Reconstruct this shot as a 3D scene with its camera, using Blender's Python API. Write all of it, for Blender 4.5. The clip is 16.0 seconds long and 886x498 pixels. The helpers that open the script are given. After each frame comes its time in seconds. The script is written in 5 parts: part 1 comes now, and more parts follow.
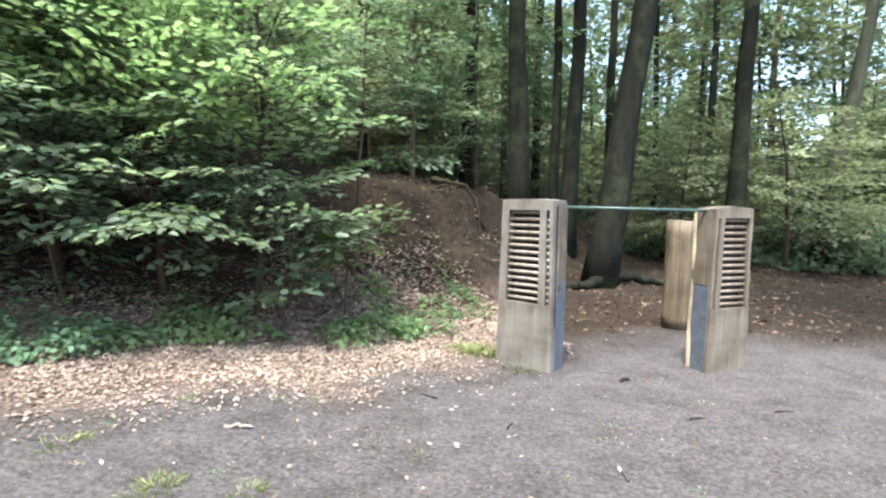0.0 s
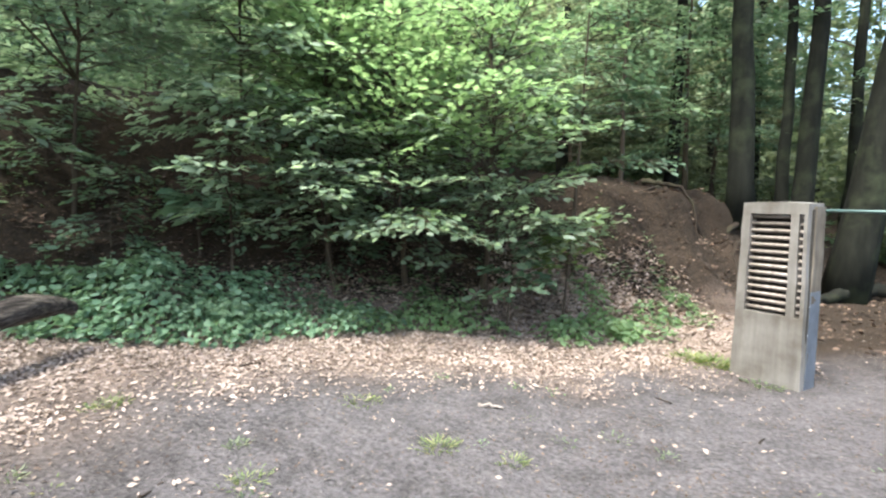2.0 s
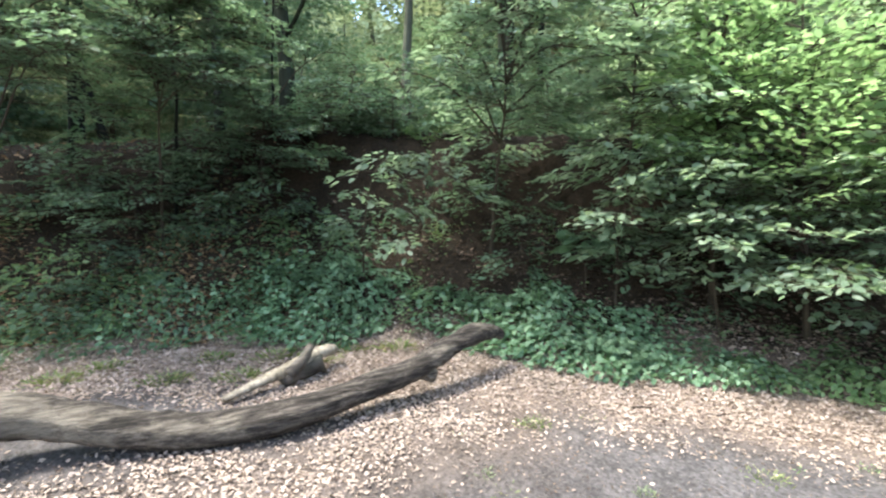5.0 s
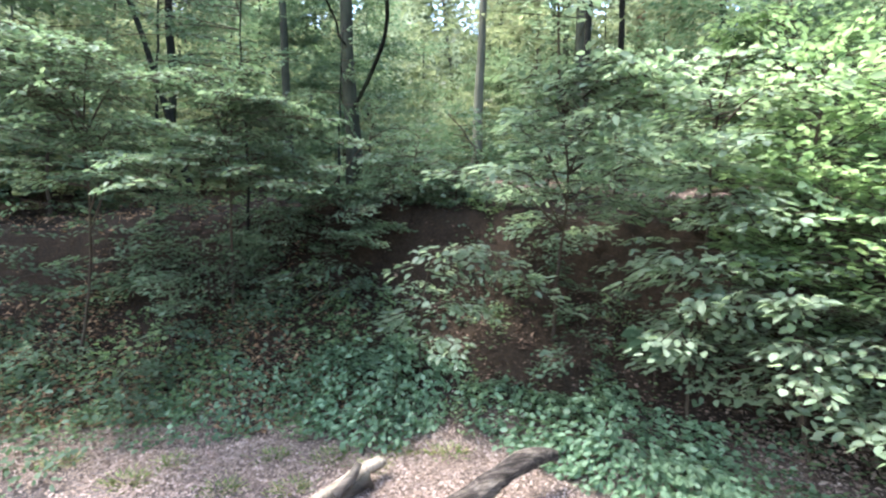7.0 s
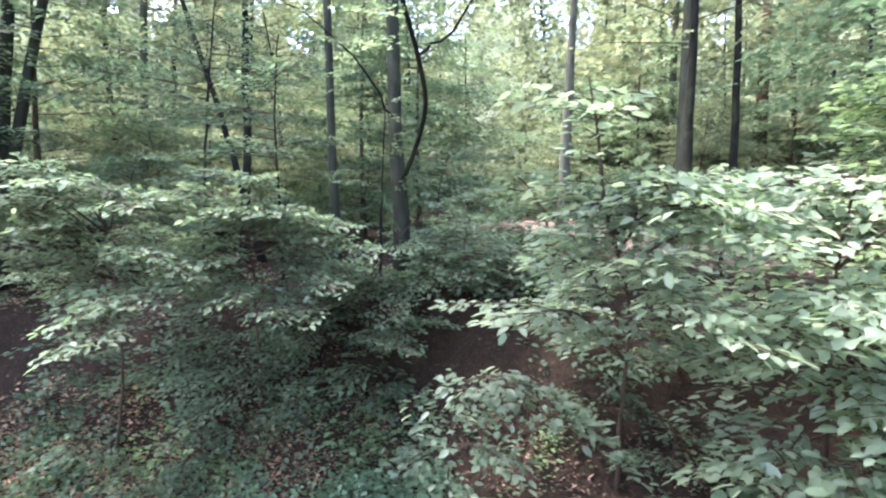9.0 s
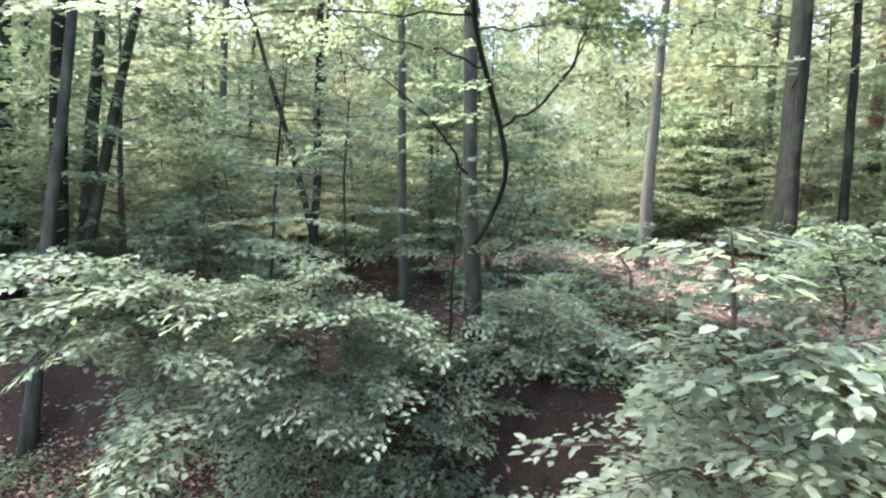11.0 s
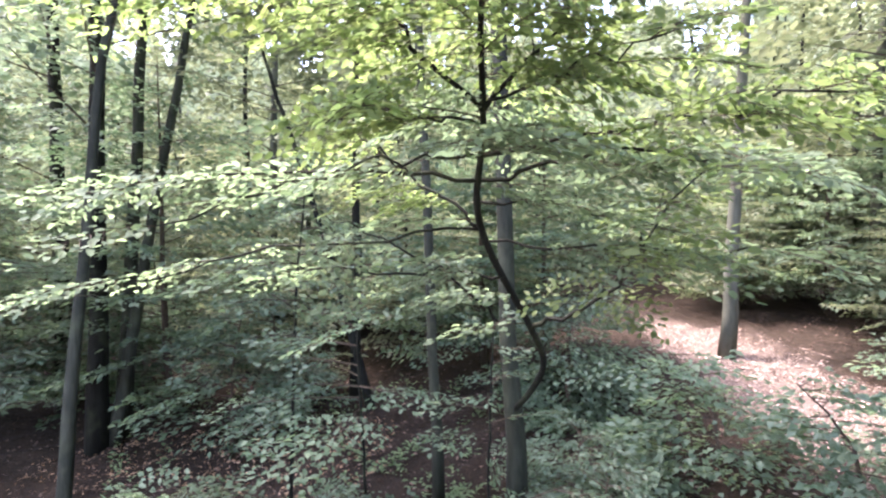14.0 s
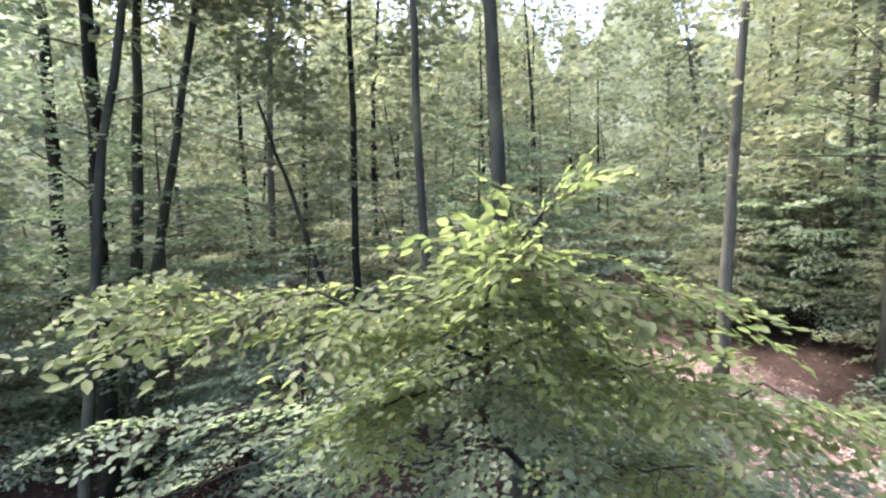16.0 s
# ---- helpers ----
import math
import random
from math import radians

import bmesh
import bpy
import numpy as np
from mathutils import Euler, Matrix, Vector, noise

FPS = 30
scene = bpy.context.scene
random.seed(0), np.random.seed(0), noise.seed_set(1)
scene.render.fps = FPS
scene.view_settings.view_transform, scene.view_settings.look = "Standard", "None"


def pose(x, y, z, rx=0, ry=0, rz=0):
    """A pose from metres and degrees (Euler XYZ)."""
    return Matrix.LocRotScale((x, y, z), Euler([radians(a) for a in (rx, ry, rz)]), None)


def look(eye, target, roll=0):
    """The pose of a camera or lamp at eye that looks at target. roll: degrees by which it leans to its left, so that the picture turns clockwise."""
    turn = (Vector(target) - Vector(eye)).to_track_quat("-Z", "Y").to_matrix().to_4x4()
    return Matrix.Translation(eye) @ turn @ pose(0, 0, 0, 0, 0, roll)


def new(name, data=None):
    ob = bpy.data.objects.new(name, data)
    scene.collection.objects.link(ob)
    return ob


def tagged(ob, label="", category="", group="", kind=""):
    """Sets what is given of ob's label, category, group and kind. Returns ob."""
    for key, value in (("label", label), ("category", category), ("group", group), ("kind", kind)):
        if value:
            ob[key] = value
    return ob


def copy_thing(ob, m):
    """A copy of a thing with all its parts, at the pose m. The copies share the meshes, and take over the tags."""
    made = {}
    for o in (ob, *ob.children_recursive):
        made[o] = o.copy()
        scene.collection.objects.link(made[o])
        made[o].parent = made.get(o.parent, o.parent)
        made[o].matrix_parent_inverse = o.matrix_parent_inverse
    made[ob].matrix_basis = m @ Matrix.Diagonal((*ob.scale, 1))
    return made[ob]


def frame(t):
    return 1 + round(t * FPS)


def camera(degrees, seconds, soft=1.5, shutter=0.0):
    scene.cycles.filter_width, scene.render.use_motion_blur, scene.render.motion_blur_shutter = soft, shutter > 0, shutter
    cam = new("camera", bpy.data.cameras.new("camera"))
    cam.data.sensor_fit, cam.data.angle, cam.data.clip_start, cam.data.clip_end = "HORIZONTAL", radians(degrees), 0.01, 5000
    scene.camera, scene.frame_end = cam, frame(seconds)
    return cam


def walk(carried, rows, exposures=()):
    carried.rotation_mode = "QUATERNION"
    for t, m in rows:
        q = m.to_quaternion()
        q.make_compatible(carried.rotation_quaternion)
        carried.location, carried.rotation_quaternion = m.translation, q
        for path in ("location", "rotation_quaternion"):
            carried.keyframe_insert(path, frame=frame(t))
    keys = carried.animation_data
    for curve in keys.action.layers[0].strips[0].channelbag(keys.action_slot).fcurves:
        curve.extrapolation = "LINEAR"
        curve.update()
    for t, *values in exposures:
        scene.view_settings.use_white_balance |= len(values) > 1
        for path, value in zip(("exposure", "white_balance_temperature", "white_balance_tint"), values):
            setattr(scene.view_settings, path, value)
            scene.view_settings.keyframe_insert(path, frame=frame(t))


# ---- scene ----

# The flight: seconds, eye, target, roll
PATH = [
    (0, (0.219, 0.015, 1.244), (0.073, 2.002, 1.073), 0.9),
    (0.5, (0.084, -0.082, 1.288), (-0.1, 1.902, 1.119), 1.0),
    (1, (0.017, -0.163, 1.303), (-0.357, 1.793, 1.13), 0.8),
    (1.5, (-0.046, -0.226, 1.292), (-0.627, 1.68, 1.117), 0.7),
    (2, (-0.09, -0.288, 1.259), (-0.888, 1.537, 1.085), 0.6),
    (2.5, (-0.12, -0.333, 1.236), (-1.113, 1.394, 1.063), 0.4),
    (3, (-0.141, -0.385, 1.225), (-1.329, 1.215, 1.058), 0.3),
    (3.5, (-0.156, -0.441, 1.215), (-1.51, 1.022, 1.052), 0.2),
    (4, (-0.173, -0.529, 1.23), (-1.682, 0.773, 1.069), 0.0),
    (4.5, (-0.185, -0.617, 1.308), (-1.821, 0.523, 1.146), 0.0),
    (5, (-0.18, -0.703, 1.622), (-1.908, 0.29, 1.451), -0.1),
    (7.5, (-0.337, -0.19, 2.682), (-2.222, 0.461, 2.534), 0.2),
    (8, (-0.463, 0.156, 2.944), (-2.384, 0.695, 2.797), 0.1),
    (8.5, (-0.641, 0.371, 3.169), (-2.589, 0.806, 3.042), -0.1),
    (9, (-0.919, 0.489, 3.349), (-2.888, 0.823, 3.246), 0.1),
    (9.2, (-1.004, 0.527, 3.406), (-2.979, 0.823, 3.31), 0.1),
    (11.5, (-1.59, 0.404, 4.29), (-3.586, 0.438, 4.179), 1.6),
    (12, (-1.816, 0.575, 4.473), (-3.813, 0.528, 4.366), 1.2),
    (12.5, (-2.064, 0.755, 4.719), (-4.058, 0.647, 4.613), 1.1),
    (13, (-2.264, 0.883, 5.045), (-4.255, 0.727, 4.948), 0.7),
    (13.5, (-2.319, 0.872, 5.228), (-4.31, 0.7, 5.154), 0.1),
    (14, (-2.346, 0.806, 5.49), (-4.338, 0.636, 5.435), -0.5),
    (14.5, (-2.331, 0.784, 5.796), (-4.322, 0.624, 5.706), -0.2),
    (15, (-2.31, 0.776, 6.057), (-4.301, 0.623, 5.95), -0.3),
    (15.5, (-2.27, 0.786, 6.322), (-4.261, 0.624, 6.208), -0.5),
    (16, (-2.249, 0.786, 6.701), (-4.238, 0.629, 6.562), -1.3),
]
cam = camera(80.3, 16.0, soft=2.3)
walk(cam, [(t, look(eye, target, roll)) for t, eye, target, roll in PATH],
     exposures=[(0, 2.5, 6250, 3), (3, 2.55, 6250, 2), (5, 2.7, 6300, 1), (8, 3.38, 6020, 17), (12, 3.65, 6330, 27), (14.5, 3.44, 6350, 30), (16, 3.1, 6350, 30)])

# ---- light ----
SUN_EL, SUN_AZ = 66, 164          # degrees; azimuth counter-clockwise from +y
world = bpy.data.worlds.new("world")
scene.world = world
world.use_nodes = True
wn = world.node_tree
sky = wn.nodes.new("ShaderNodeTexSky")
sky.sky_type, sky.sun_disc = "NISHITA", False
sky.sun_elevation, sky.sun_rotation = radians(SUN_EL), radians(-SUN_AZ)
sky.air_density, sky.dust_density, sky.ozone_density = 1.0, 3.0, 0.6
wn.nodes["Background"].inputs["Strength"].default_value = 0.15
wn.links.new(sky.outputs[0], wn.nodes["Background"].inputs["Color"])
sun = new("sun", bpy.data.lights.new("sun", "SUN"))
sun.data.energy, sun.data.angle, sun.data.color = 2.2, radians(10), (1.0, 0.96, 0.9)
to_sun = Vector((-math.sin(radians(SUN_AZ)) * math.cos(radians(SUN_EL)), math.cos(radians(SUN_AZ)) * math.cos(radians(SUN_EL)), math.sin(radians(SUN_EL))))
sun.matrix_world = look(to_sun * 50, (0, 0, 0))


# ---- materials ----
def mat(name, rough=0.8):
    m = bpy.data.materials.new(name)
    m.use_nodes = True
    b = m.node_tree.nodes["Principled BSDF"]
    b.inputs["Roughness"].default_value = rough
    return m, m.node_tree.nodes, m.node_tree.links, b


def ramp(nodes, stops):
    r = nodes.new("ShaderNodeValToRGB")
    e = r.color_ramp.elements
    while len(e) < len(stops):
        e.new(0.5)
    for el, (p, c) in zip(e, stops):
        el.position, el.color = p, (*c, 1)
    return r


def noise_node(nodes, links, scale, detail=6.0, rough=0.6, coord="Object", stretch=None):
    tc = nodes.new("ShaderNodeTexCoord")
    n = nodes.new("ShaderNodeTexNoise")
    n.inputs["Scale"].default_value, n.inputs["Detail"].default_value, n.inputs["Roughness"].default_value = scale, detail, rough
    if stretch:
        mp = nodes.new("ShaderNodeMapping")
        mp.inputs["Scale"].default_value = stretch
        links.new(tc.outputs[coord], mp.inputs["Vector"])
        links.new(mp.outputs[0], n.inputs["Vector"])
    else:
        links.new(tc.outputs[coord], n.inputs["Vector"])
    return n


def bump(nodes, links, src, bsdf, strength, dist):
    b = nodes.new("ShaderNodeBump")
    b.inputs["Strength"].default_value, b.inputs["Distance"].default_value = strength, dist
    links.new(src, b.inputs["Height"])
    links.new(b.outputs[0], bsdf.inputs["Normal"])


def mix_color(nodes, links, a, b, fac, mode="MIX"):
    m = nodes.new("ShaderNodeMix")
    m.data_type, m.blend_type = "RGBA", mode
    for src, sock in ((fac, m.inputs[0]), (a, m.inputs[6]), (b, m.inputs[7])):
        if hasattr(src, "links"):
            links.new(src, sock)
        elif isinstance(src, tuple):
            sock.default_value = (*src, 1)
        else:
            sock.default_value = src
    return m.outputs[2]


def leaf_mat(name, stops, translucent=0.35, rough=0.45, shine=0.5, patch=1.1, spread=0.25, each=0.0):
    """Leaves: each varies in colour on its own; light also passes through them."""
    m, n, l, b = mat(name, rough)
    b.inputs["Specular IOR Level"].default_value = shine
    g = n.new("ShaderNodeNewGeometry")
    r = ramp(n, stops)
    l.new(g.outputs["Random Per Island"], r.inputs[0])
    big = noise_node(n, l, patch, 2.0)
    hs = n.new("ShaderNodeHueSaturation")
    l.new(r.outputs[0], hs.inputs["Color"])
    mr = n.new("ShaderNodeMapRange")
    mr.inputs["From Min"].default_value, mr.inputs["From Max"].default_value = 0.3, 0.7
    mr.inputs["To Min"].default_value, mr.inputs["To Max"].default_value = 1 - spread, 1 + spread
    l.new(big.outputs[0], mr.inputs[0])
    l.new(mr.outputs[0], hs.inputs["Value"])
    if each:
        who = n.new("ShaderNodeObjectInfo")
        own = n.new("ShaderNodeMapRange")
        own.inputs["To Min"].default_value, own.inputs["To Max"].default_value = 1 - each, 1 + each
        l.new(who.outputs["Random"], own.inputs[0])
        both = n.new("ShaderNodeMath")
        both.operation = "MULTIPLY"
        l.new(own.outputs[0], both.inputs[0])
        l.new(mr.outputs[0], both.inputs[1])
        l.new(both.outputs[0], hs.inputs["Value"])
        hue = n.new("ShaderNodeMapRange")
        hue.inputs["To Min"].default_value, hue.inputs["To Max"].default_value = 0.515, 0.49
        l.new(who.outputs["Random"], hue.inputs[0])
        l.new(hue.outputs[0], hs.inputs["Hue"])
    l.new(hs.outputs[0], b.inputs["Base Color"])
    t = n.new("ShaderNodeBsdfTranslucent")
    warm = mix_color(n, l, hs.outputs[0], (1.12, 1.14, 0.85), 1.0, "MULTIPLY")
    l.new(warm, t.inputs["Color"])
    ms = n.new("ShaderNodeMixShader")
    ms.inputs[0].default_value = translucent
    l.new(b.outputs[0], ms.inputs[1])
    l.new(t.outputs[0], ms.inputs[2])
    l.new(ms.outputs[0], n["Material Output"].inputs["Surface"])
    return m


LEAF = leaf_mat("leaf_beech", [(0, (0.08, 0.127, 0.075)), (0.5, (0.116, 0.17, 0.111)), (0.85, (0.153, 0.21, 0.146)), (1, (0.195, 0.252, 0.175))], 0.58, 0.52, 0.25, 0.8, 0.28, 0.15)
# These two are paler: sky sheen on the leaves is put into their colour.
LEAF_PALE = leaf_mat("leaf_lit_pale", [(0, (0.13, 0.188, 0.122)), (0.5, (0.186, 0.248, 0.176)), (1, (0.255, 0.315, 0.24))], 0.66, 0.42, 0.5)
LEAF_BROAD = leaf_mat("leaf_broad_lit_pale", [(0, (0.155, 0.22, 0.138)), (0.5, (0.235, 0.305, 0.21)), (1, (0.3, 0.365, 0.27))], 0.64, 0.46, 0.36)
# Limb's upper leaves: yellow of sun shining through is put into the colour.
LEAF_BRIGHT = leaf_mat("leaf_young_lit", [(0, (0.104, 0.148, 0.06)), (0.6, (0.14, 0.192, 0.08)), (1, (0.2, 0.245, 0.112))], 0.74, 0.5, 0.25)
LEAF_TEAL = leaf_mat("leaf_bramble", [(0, (0.09, 0.15, 0.085)), (0.6, (0.155, 0.24, 0.142)), (1, (0.235, 0.335, 0.215))], 0.45, 0.5, 0.4)
# Strong broad patches put sunlit clumps and dark gaps into the colour.
LEAF_FAR = leaf_mat("leaf_woods_patchy_light", [(0, (0.115, 0.14, 0.088)), (0.5, (0.162, 0.19, 0.122)), (1, (0.225, 0.245, 0.168))], 0.58, 0.6, 0.25, 0.3, 0.36, 0.2)
LITTER = leaf_mat("leaf_litter_dry", [(0, (0.195, 0.145, 0.116)), (0.3, (0.25, 0.188, 0.154)), (0.75, (0.31, 0.238, 0.2)), (1, (0.375, 0.297, 0.255))], 0.08, 0.75, 0.25)
# Fresh green, with sunlight on bush tops put in; also brightens shaded weeds.
LEAF_FRESH = leaf_mat("leaf_fresh_lit", [(0, (0.155, 0.235, 0.12)), (0.6, (0.21, 0.3, 0.165)), (1, (0.28, 0.375, 0.21))], 0.68, 0.48, 0.35)
# Limb's lower leaves: the cool tone of their shade is put into the colour.
LEAF_LIMB = leaf_mat("leaf_limb_shaded", [(0, (0.105, 0.15, 0.096)), (0.5, (0.15, 0.205, 0.138)), (1, (0.19, 0.25, 0.165))], 0.68, 0.55, 0.14)
LEAF_GROUND = leaf_mat("leaf_ground_plants", [(0, (0.085, 0.135, 0.06)), (0.6, (0.13, 0.19, 0.09)), (1, (0.19, 0.25, 0.12))], 0.4, 0.55, 0.3)
LITTER_RED = leaf_mat("leaf_litter_beech", [(0, (0.12, 0.068, 0.036)), (0.5, (0.25, 0.15, 0.082)), (1, (0.38, 0.25, 0.155))], 0.08, 0.75, 0.25)
LITTER_MID = leaf_mat("leaf_litter_brown", [(0, (0.112, 0.072, 0.0528)), (0.5, (0.232, 0.164, 0.124)), (1, (0.36, 0.276, 0.224))], 0.08, 0.75, 0.25)
LITTER_GREY = leaf_mat("leaf_litter_trodden", [(0, (0.104, 0.08, 0.0656)), (0.6, (0.176, 0.1424, 0.12)), (1, (0.272, 0.228, 0.196))], 0.05, 0.8, 0.2)
LITTER_DARK = leaf_mat("leaf_litter_dark", [(0, (0.035, 0.022, 0.016)), (0.5, (0.085, 0.054, 0.037)), (1, (0.18, 0.122, 0.088))], 0.05, 0.75, 0.25)
GRASS = leaf_mat("grass_blade", [(0, (0.1, 0.15, 0.04)), (0.6, (0.17, 0.21, 0.07)), (1, (0.34, 0.32, 0.15))], 0.3, 0.6)


def bark_mat(name, dark, light, scale=9.0, strength=0.7, grain=(1, 1, 0.22)):
    m, n, l, b = mat(name, 0.9)
    b.inputs["Specular IOR Level"].default_value = 0.15
    a = noise_node(n, l, scale, 8.0, 0.65, stretch=grain)
    r = ramp(n, [(0.3, dark), (0.55, tuple((u + v) / 2 for u, v in zip(dark, light))), (0.75, light)])
    l.new(a.outputs[0], r.inputs[0])
    moss = noise_node(n, l, 1.7, 4.0)
    mr = ramp(n, [(0.5, (0, 0, 0)), (0.7, (1, 1, 1))])
    l.new(moss.outputs[0], mr.inputs[0])
    col = mix_color(n, l, r.outputs[0], tuple(0.6 * u + 0.4 * v for u, v in zip(light, (0.06, 0.075, 0.035))), mr.outputs[0])
    l.new(col, b.inputs["Base Color"])
    bump(n, l, a.outputs[0], b, strength, 0.02)
    return m


# Near-black: the canopy's shade on the trunks is put into this bark.
BARK = bark_mat("bark_shaded", (0.004, 0.0041, 0.0028), (0.0175, 0.0175, 0.0122))
BARK_GREY = bark_mat("bark_grey", (0.025, 0.027, 0.018), (0.084, 0.088, 0.062), 6.0, 0.6)
BARK_PINE = bark_mat("bark_pine", (0.06, 0.032, 0.02), (0.19, 0.11, 0.072), 7.0, 0.8)
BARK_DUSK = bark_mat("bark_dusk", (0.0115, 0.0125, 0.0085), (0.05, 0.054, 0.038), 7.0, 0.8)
BARK_PALE = bark_mat("bark_pale", (0.034, 0.036, 0.026), (0.125, 0.126, 0.095), 6.0, 0.6)
TWIG = bark_mat("bark_twig", (0.03, 0.022, 0.016), (0.085, 0.066, 0.045), 30.0, 0.2)
LOGBARK = bark_mat("log_weathered", (0.022, 0.017, 0.014), (0.17, 0.142, 0.118), 16.0, 1.0, (1, 0.14, 1))


def log_mat():
    """Weathered trunk: dark furrowed bark, worn off to paler wood along the top of the thick end and in patches."""
    m, n, l, b = mat("log_weathered", 0.88)
    b.inputs["Specular IOR Level"].default_value = 0.2
    furrow = noise_node(n, l, 60.0, 9.0, 0.72, stretch=(1, 0.07, 1))
    plate = noise_node(n, l, 21.0, 6.0, 0.6, stretch=(1, 0.28, 1))
    worn = noise_node(n, l, 3.6, 6.0, 0.6, stretch=(1, 0.3, 1))
    tc = n.new("ShaderNodeTexCoord")
    sep = n.new("ShaderNodeSeparateXYZ")
    l.new(tc.outputs["Object"], sep.inputs[0])
    end = n.new("ShaderNodeMapRange")
    end.inputs["From Min"].default_value, end.inputs["From Max"].default_value = -0.85, -1.5
    end.inputs["To Max"].default_value = 0.22
    l.new(sep.outputs["Y"], end.inputs[0])
    grown = n.new("ShaderNodeMath")
    l.new(worn.outputs[0], grown.inputs[0])
    l.new(end.outputs[0], grown.inputs[1])
    bark = ramp(n, [(0.34, (0.011, 0.009, 0.0075)), (0.5, (0.055, 0.045, 0.038)), (0.66, (0.165, 0.14, 0.122))])
    bare = ramp(n, [(0.35, (0.08, 0.064, 0.05)), (0.65, (0.25, 0.21, 0.17))])
    l.new(furrow.outputs[0], bark.inputs[0])
    l.new(furrow.outputs[0], bare.inputs[0])
    tone = ramp(n, [(0.35, (0.45, 0.43, 0.42)), (0.6, (1.15, 1.12, 1.1))])
    l.new(plate.outputs[0], tone.inputs[0])
    barked = mix_color(n, l, bark.outputs[0], tone.outputs[0], 1.0, "MULTIPLY")
    k = ramp(n, [(0.56, (0, 0, 0)), (0.64, (1, 1, 1))])
    l.new(grown.outputs[0], k.inputs[0])
    l.new(mix_color(n, l, barked, bare.outputs[0], k.outputs[0]), b.inputs["Base Color"])
    relief = n.new("ShaderNodeMath")
    l.new(furrow.outputs[0], relief.inputs[0])
    l.new(plate.outputs[0], relief.inputs[1])
    bump(n, l, relief.outputs[0], b, 1.0, 0.035)
    return m


LOGWOOD = log_mat()


def ground_mat():
    m, n, l, b = mat("forest_ground", 0.95)
    b.inputs["Specular IOR Level"].default_value = 0.2
    tint = n.new("ShaderNodeAttribute")
    tint.attribute_name = "path"
    tint2 = n.new("ShaderNodeAttribute")
    tint2.attribute_name = "litter"
    fine = noise_node(n, l, 38.0, 10.0, 0.7)
    mid = noise_node(n, l, 3.4, 8.0, 0.68)
    gr = ramp(n, [(0.28, (0.036, 0.031, 0.031)), (0.5, (0.1, 0.09, 0.0915)), (0.72, (0.172, 0.158, 0.16))])
    l.new(fine.outputs[0], gr.inputs[0])
    # Very dark soil: shade on the overgrown bank is put into its colour.
    soil = ramp(n, [(0.3, (0.0095, 0.0065, 0.0042)), (0.55, (0.031, 0.0205, 0.0125)), (0.75, (0.07, 0.047, 0.031))])
    l.new(fine.outputs[0], soil.inputs[0])
    dry = ramp(n, [(0.3, (0.1, 0.072, 0.056)), (0.6, (0.215, 0.162, 0.134)), (0.8, (0.3, 0.235, 0.2))])
    l.new(fine.outputs[0], dry.inputs[0])
    patch = ramp(n, [(0.32, (0.58, 0.56, 0.54)), (0.5, (0.94, 0.92, 0.91)), (0.68, (1.2, 1.17, 1.15))])
    l.new(mid.outputs[0], patch.inputs[0])
    c = mix_color(n, l, soil.outputs[0], dry.outputs[0], tint2.outputs["Fac"])
    c = mix_color(n, l, c, gr.outputs[0], tint.outputs["Fac"])
    c = mix_color(n, l, c, patch.outputs[0], 0.9, "MULTIPLY")
    l.new(c, b.inputs["Base Color"])
    lump = noise_node(n, l, 9.0, 5.0, 0.6)
    rise = n.new("ShaderNodeMath")
    rise.operation = "MULTIPLY_ADD"
    rise.inputs[1].default_value = 2.2
    l.new(lump.outputs[0], rise.inputs[0])
    l.new(fine.outputs[0], rise.inputs[2])
    bump(n, l, rise.outputs[0], b, 0.9, 0.035)
    return m


def wood_mat(name, dark, light, rough=0.75):
    m, n, l, b = mat(name, rough)
    grain = noise_node(n, l, 26.0, 8.0, 0.6, stretch=(1, 1, 0.06))
    stain = noise_node(n, l, 3.2, 5.0)
    r = ramp(n, [(0.3, dark), (0.7, light)])
    l.new(grain.outputs[0], r.inputs[0])
    s = ramp(n, [(0.33, (0.5, 0.45, 0.38)), (0.48, (0.85, 0.82, 0.77)), (0.62, (1.08, 1.06, 1.04))])
    l.new(stain.outputs[0], s.inputs[0])
    c = mix_color(n, l, r.outputs[0], s.outputs[0], 1.0, "MULTIPLY")
    l.new(c, b.inputs["Base Color"])
    bump(n, l, grain.outputs[0], b, 0.35, 0.006)
    return m


WOOD_POST = wood_mat("post_weathered", (0.132, 0.12, 0.1096), (0.18, 0.1656, 0.152))
WOOD_SIDE = wood_mat("flank_wood", (0.075, 0.06, 0.046), (0.17, 0.142, 0.112))
WOOD_POST_BROWN = wood_mat("post_weathered_brown", (0.104, 0.0832, 0.0656), (0.18, 0.152, 0.1264))
WOOD_ROD_BROWN = wood_mat("rod_wood_brown", (0.12, 0.088, 0.07), (0.24, 0.19, 0.16))
WOOD_PALE = wood_mat("stump_split", (0.055, 0.04, 0.026), (0.165, 0.125, 0.084))
WOOD_ROD = wood_mat("rod_wood", (0.192, 0.16, 0.144), (0.32, 0.28, 0.256))
WOOD_BARE = wood_mat("branch_barkless", (0.1, 0.078, 0.056), (0.33, 0.28, 0.22))
WOOD_RIM = wood_mat("split_edge", (0.35, 0.28, 0.19), (0.5, 0.43, 0.32))


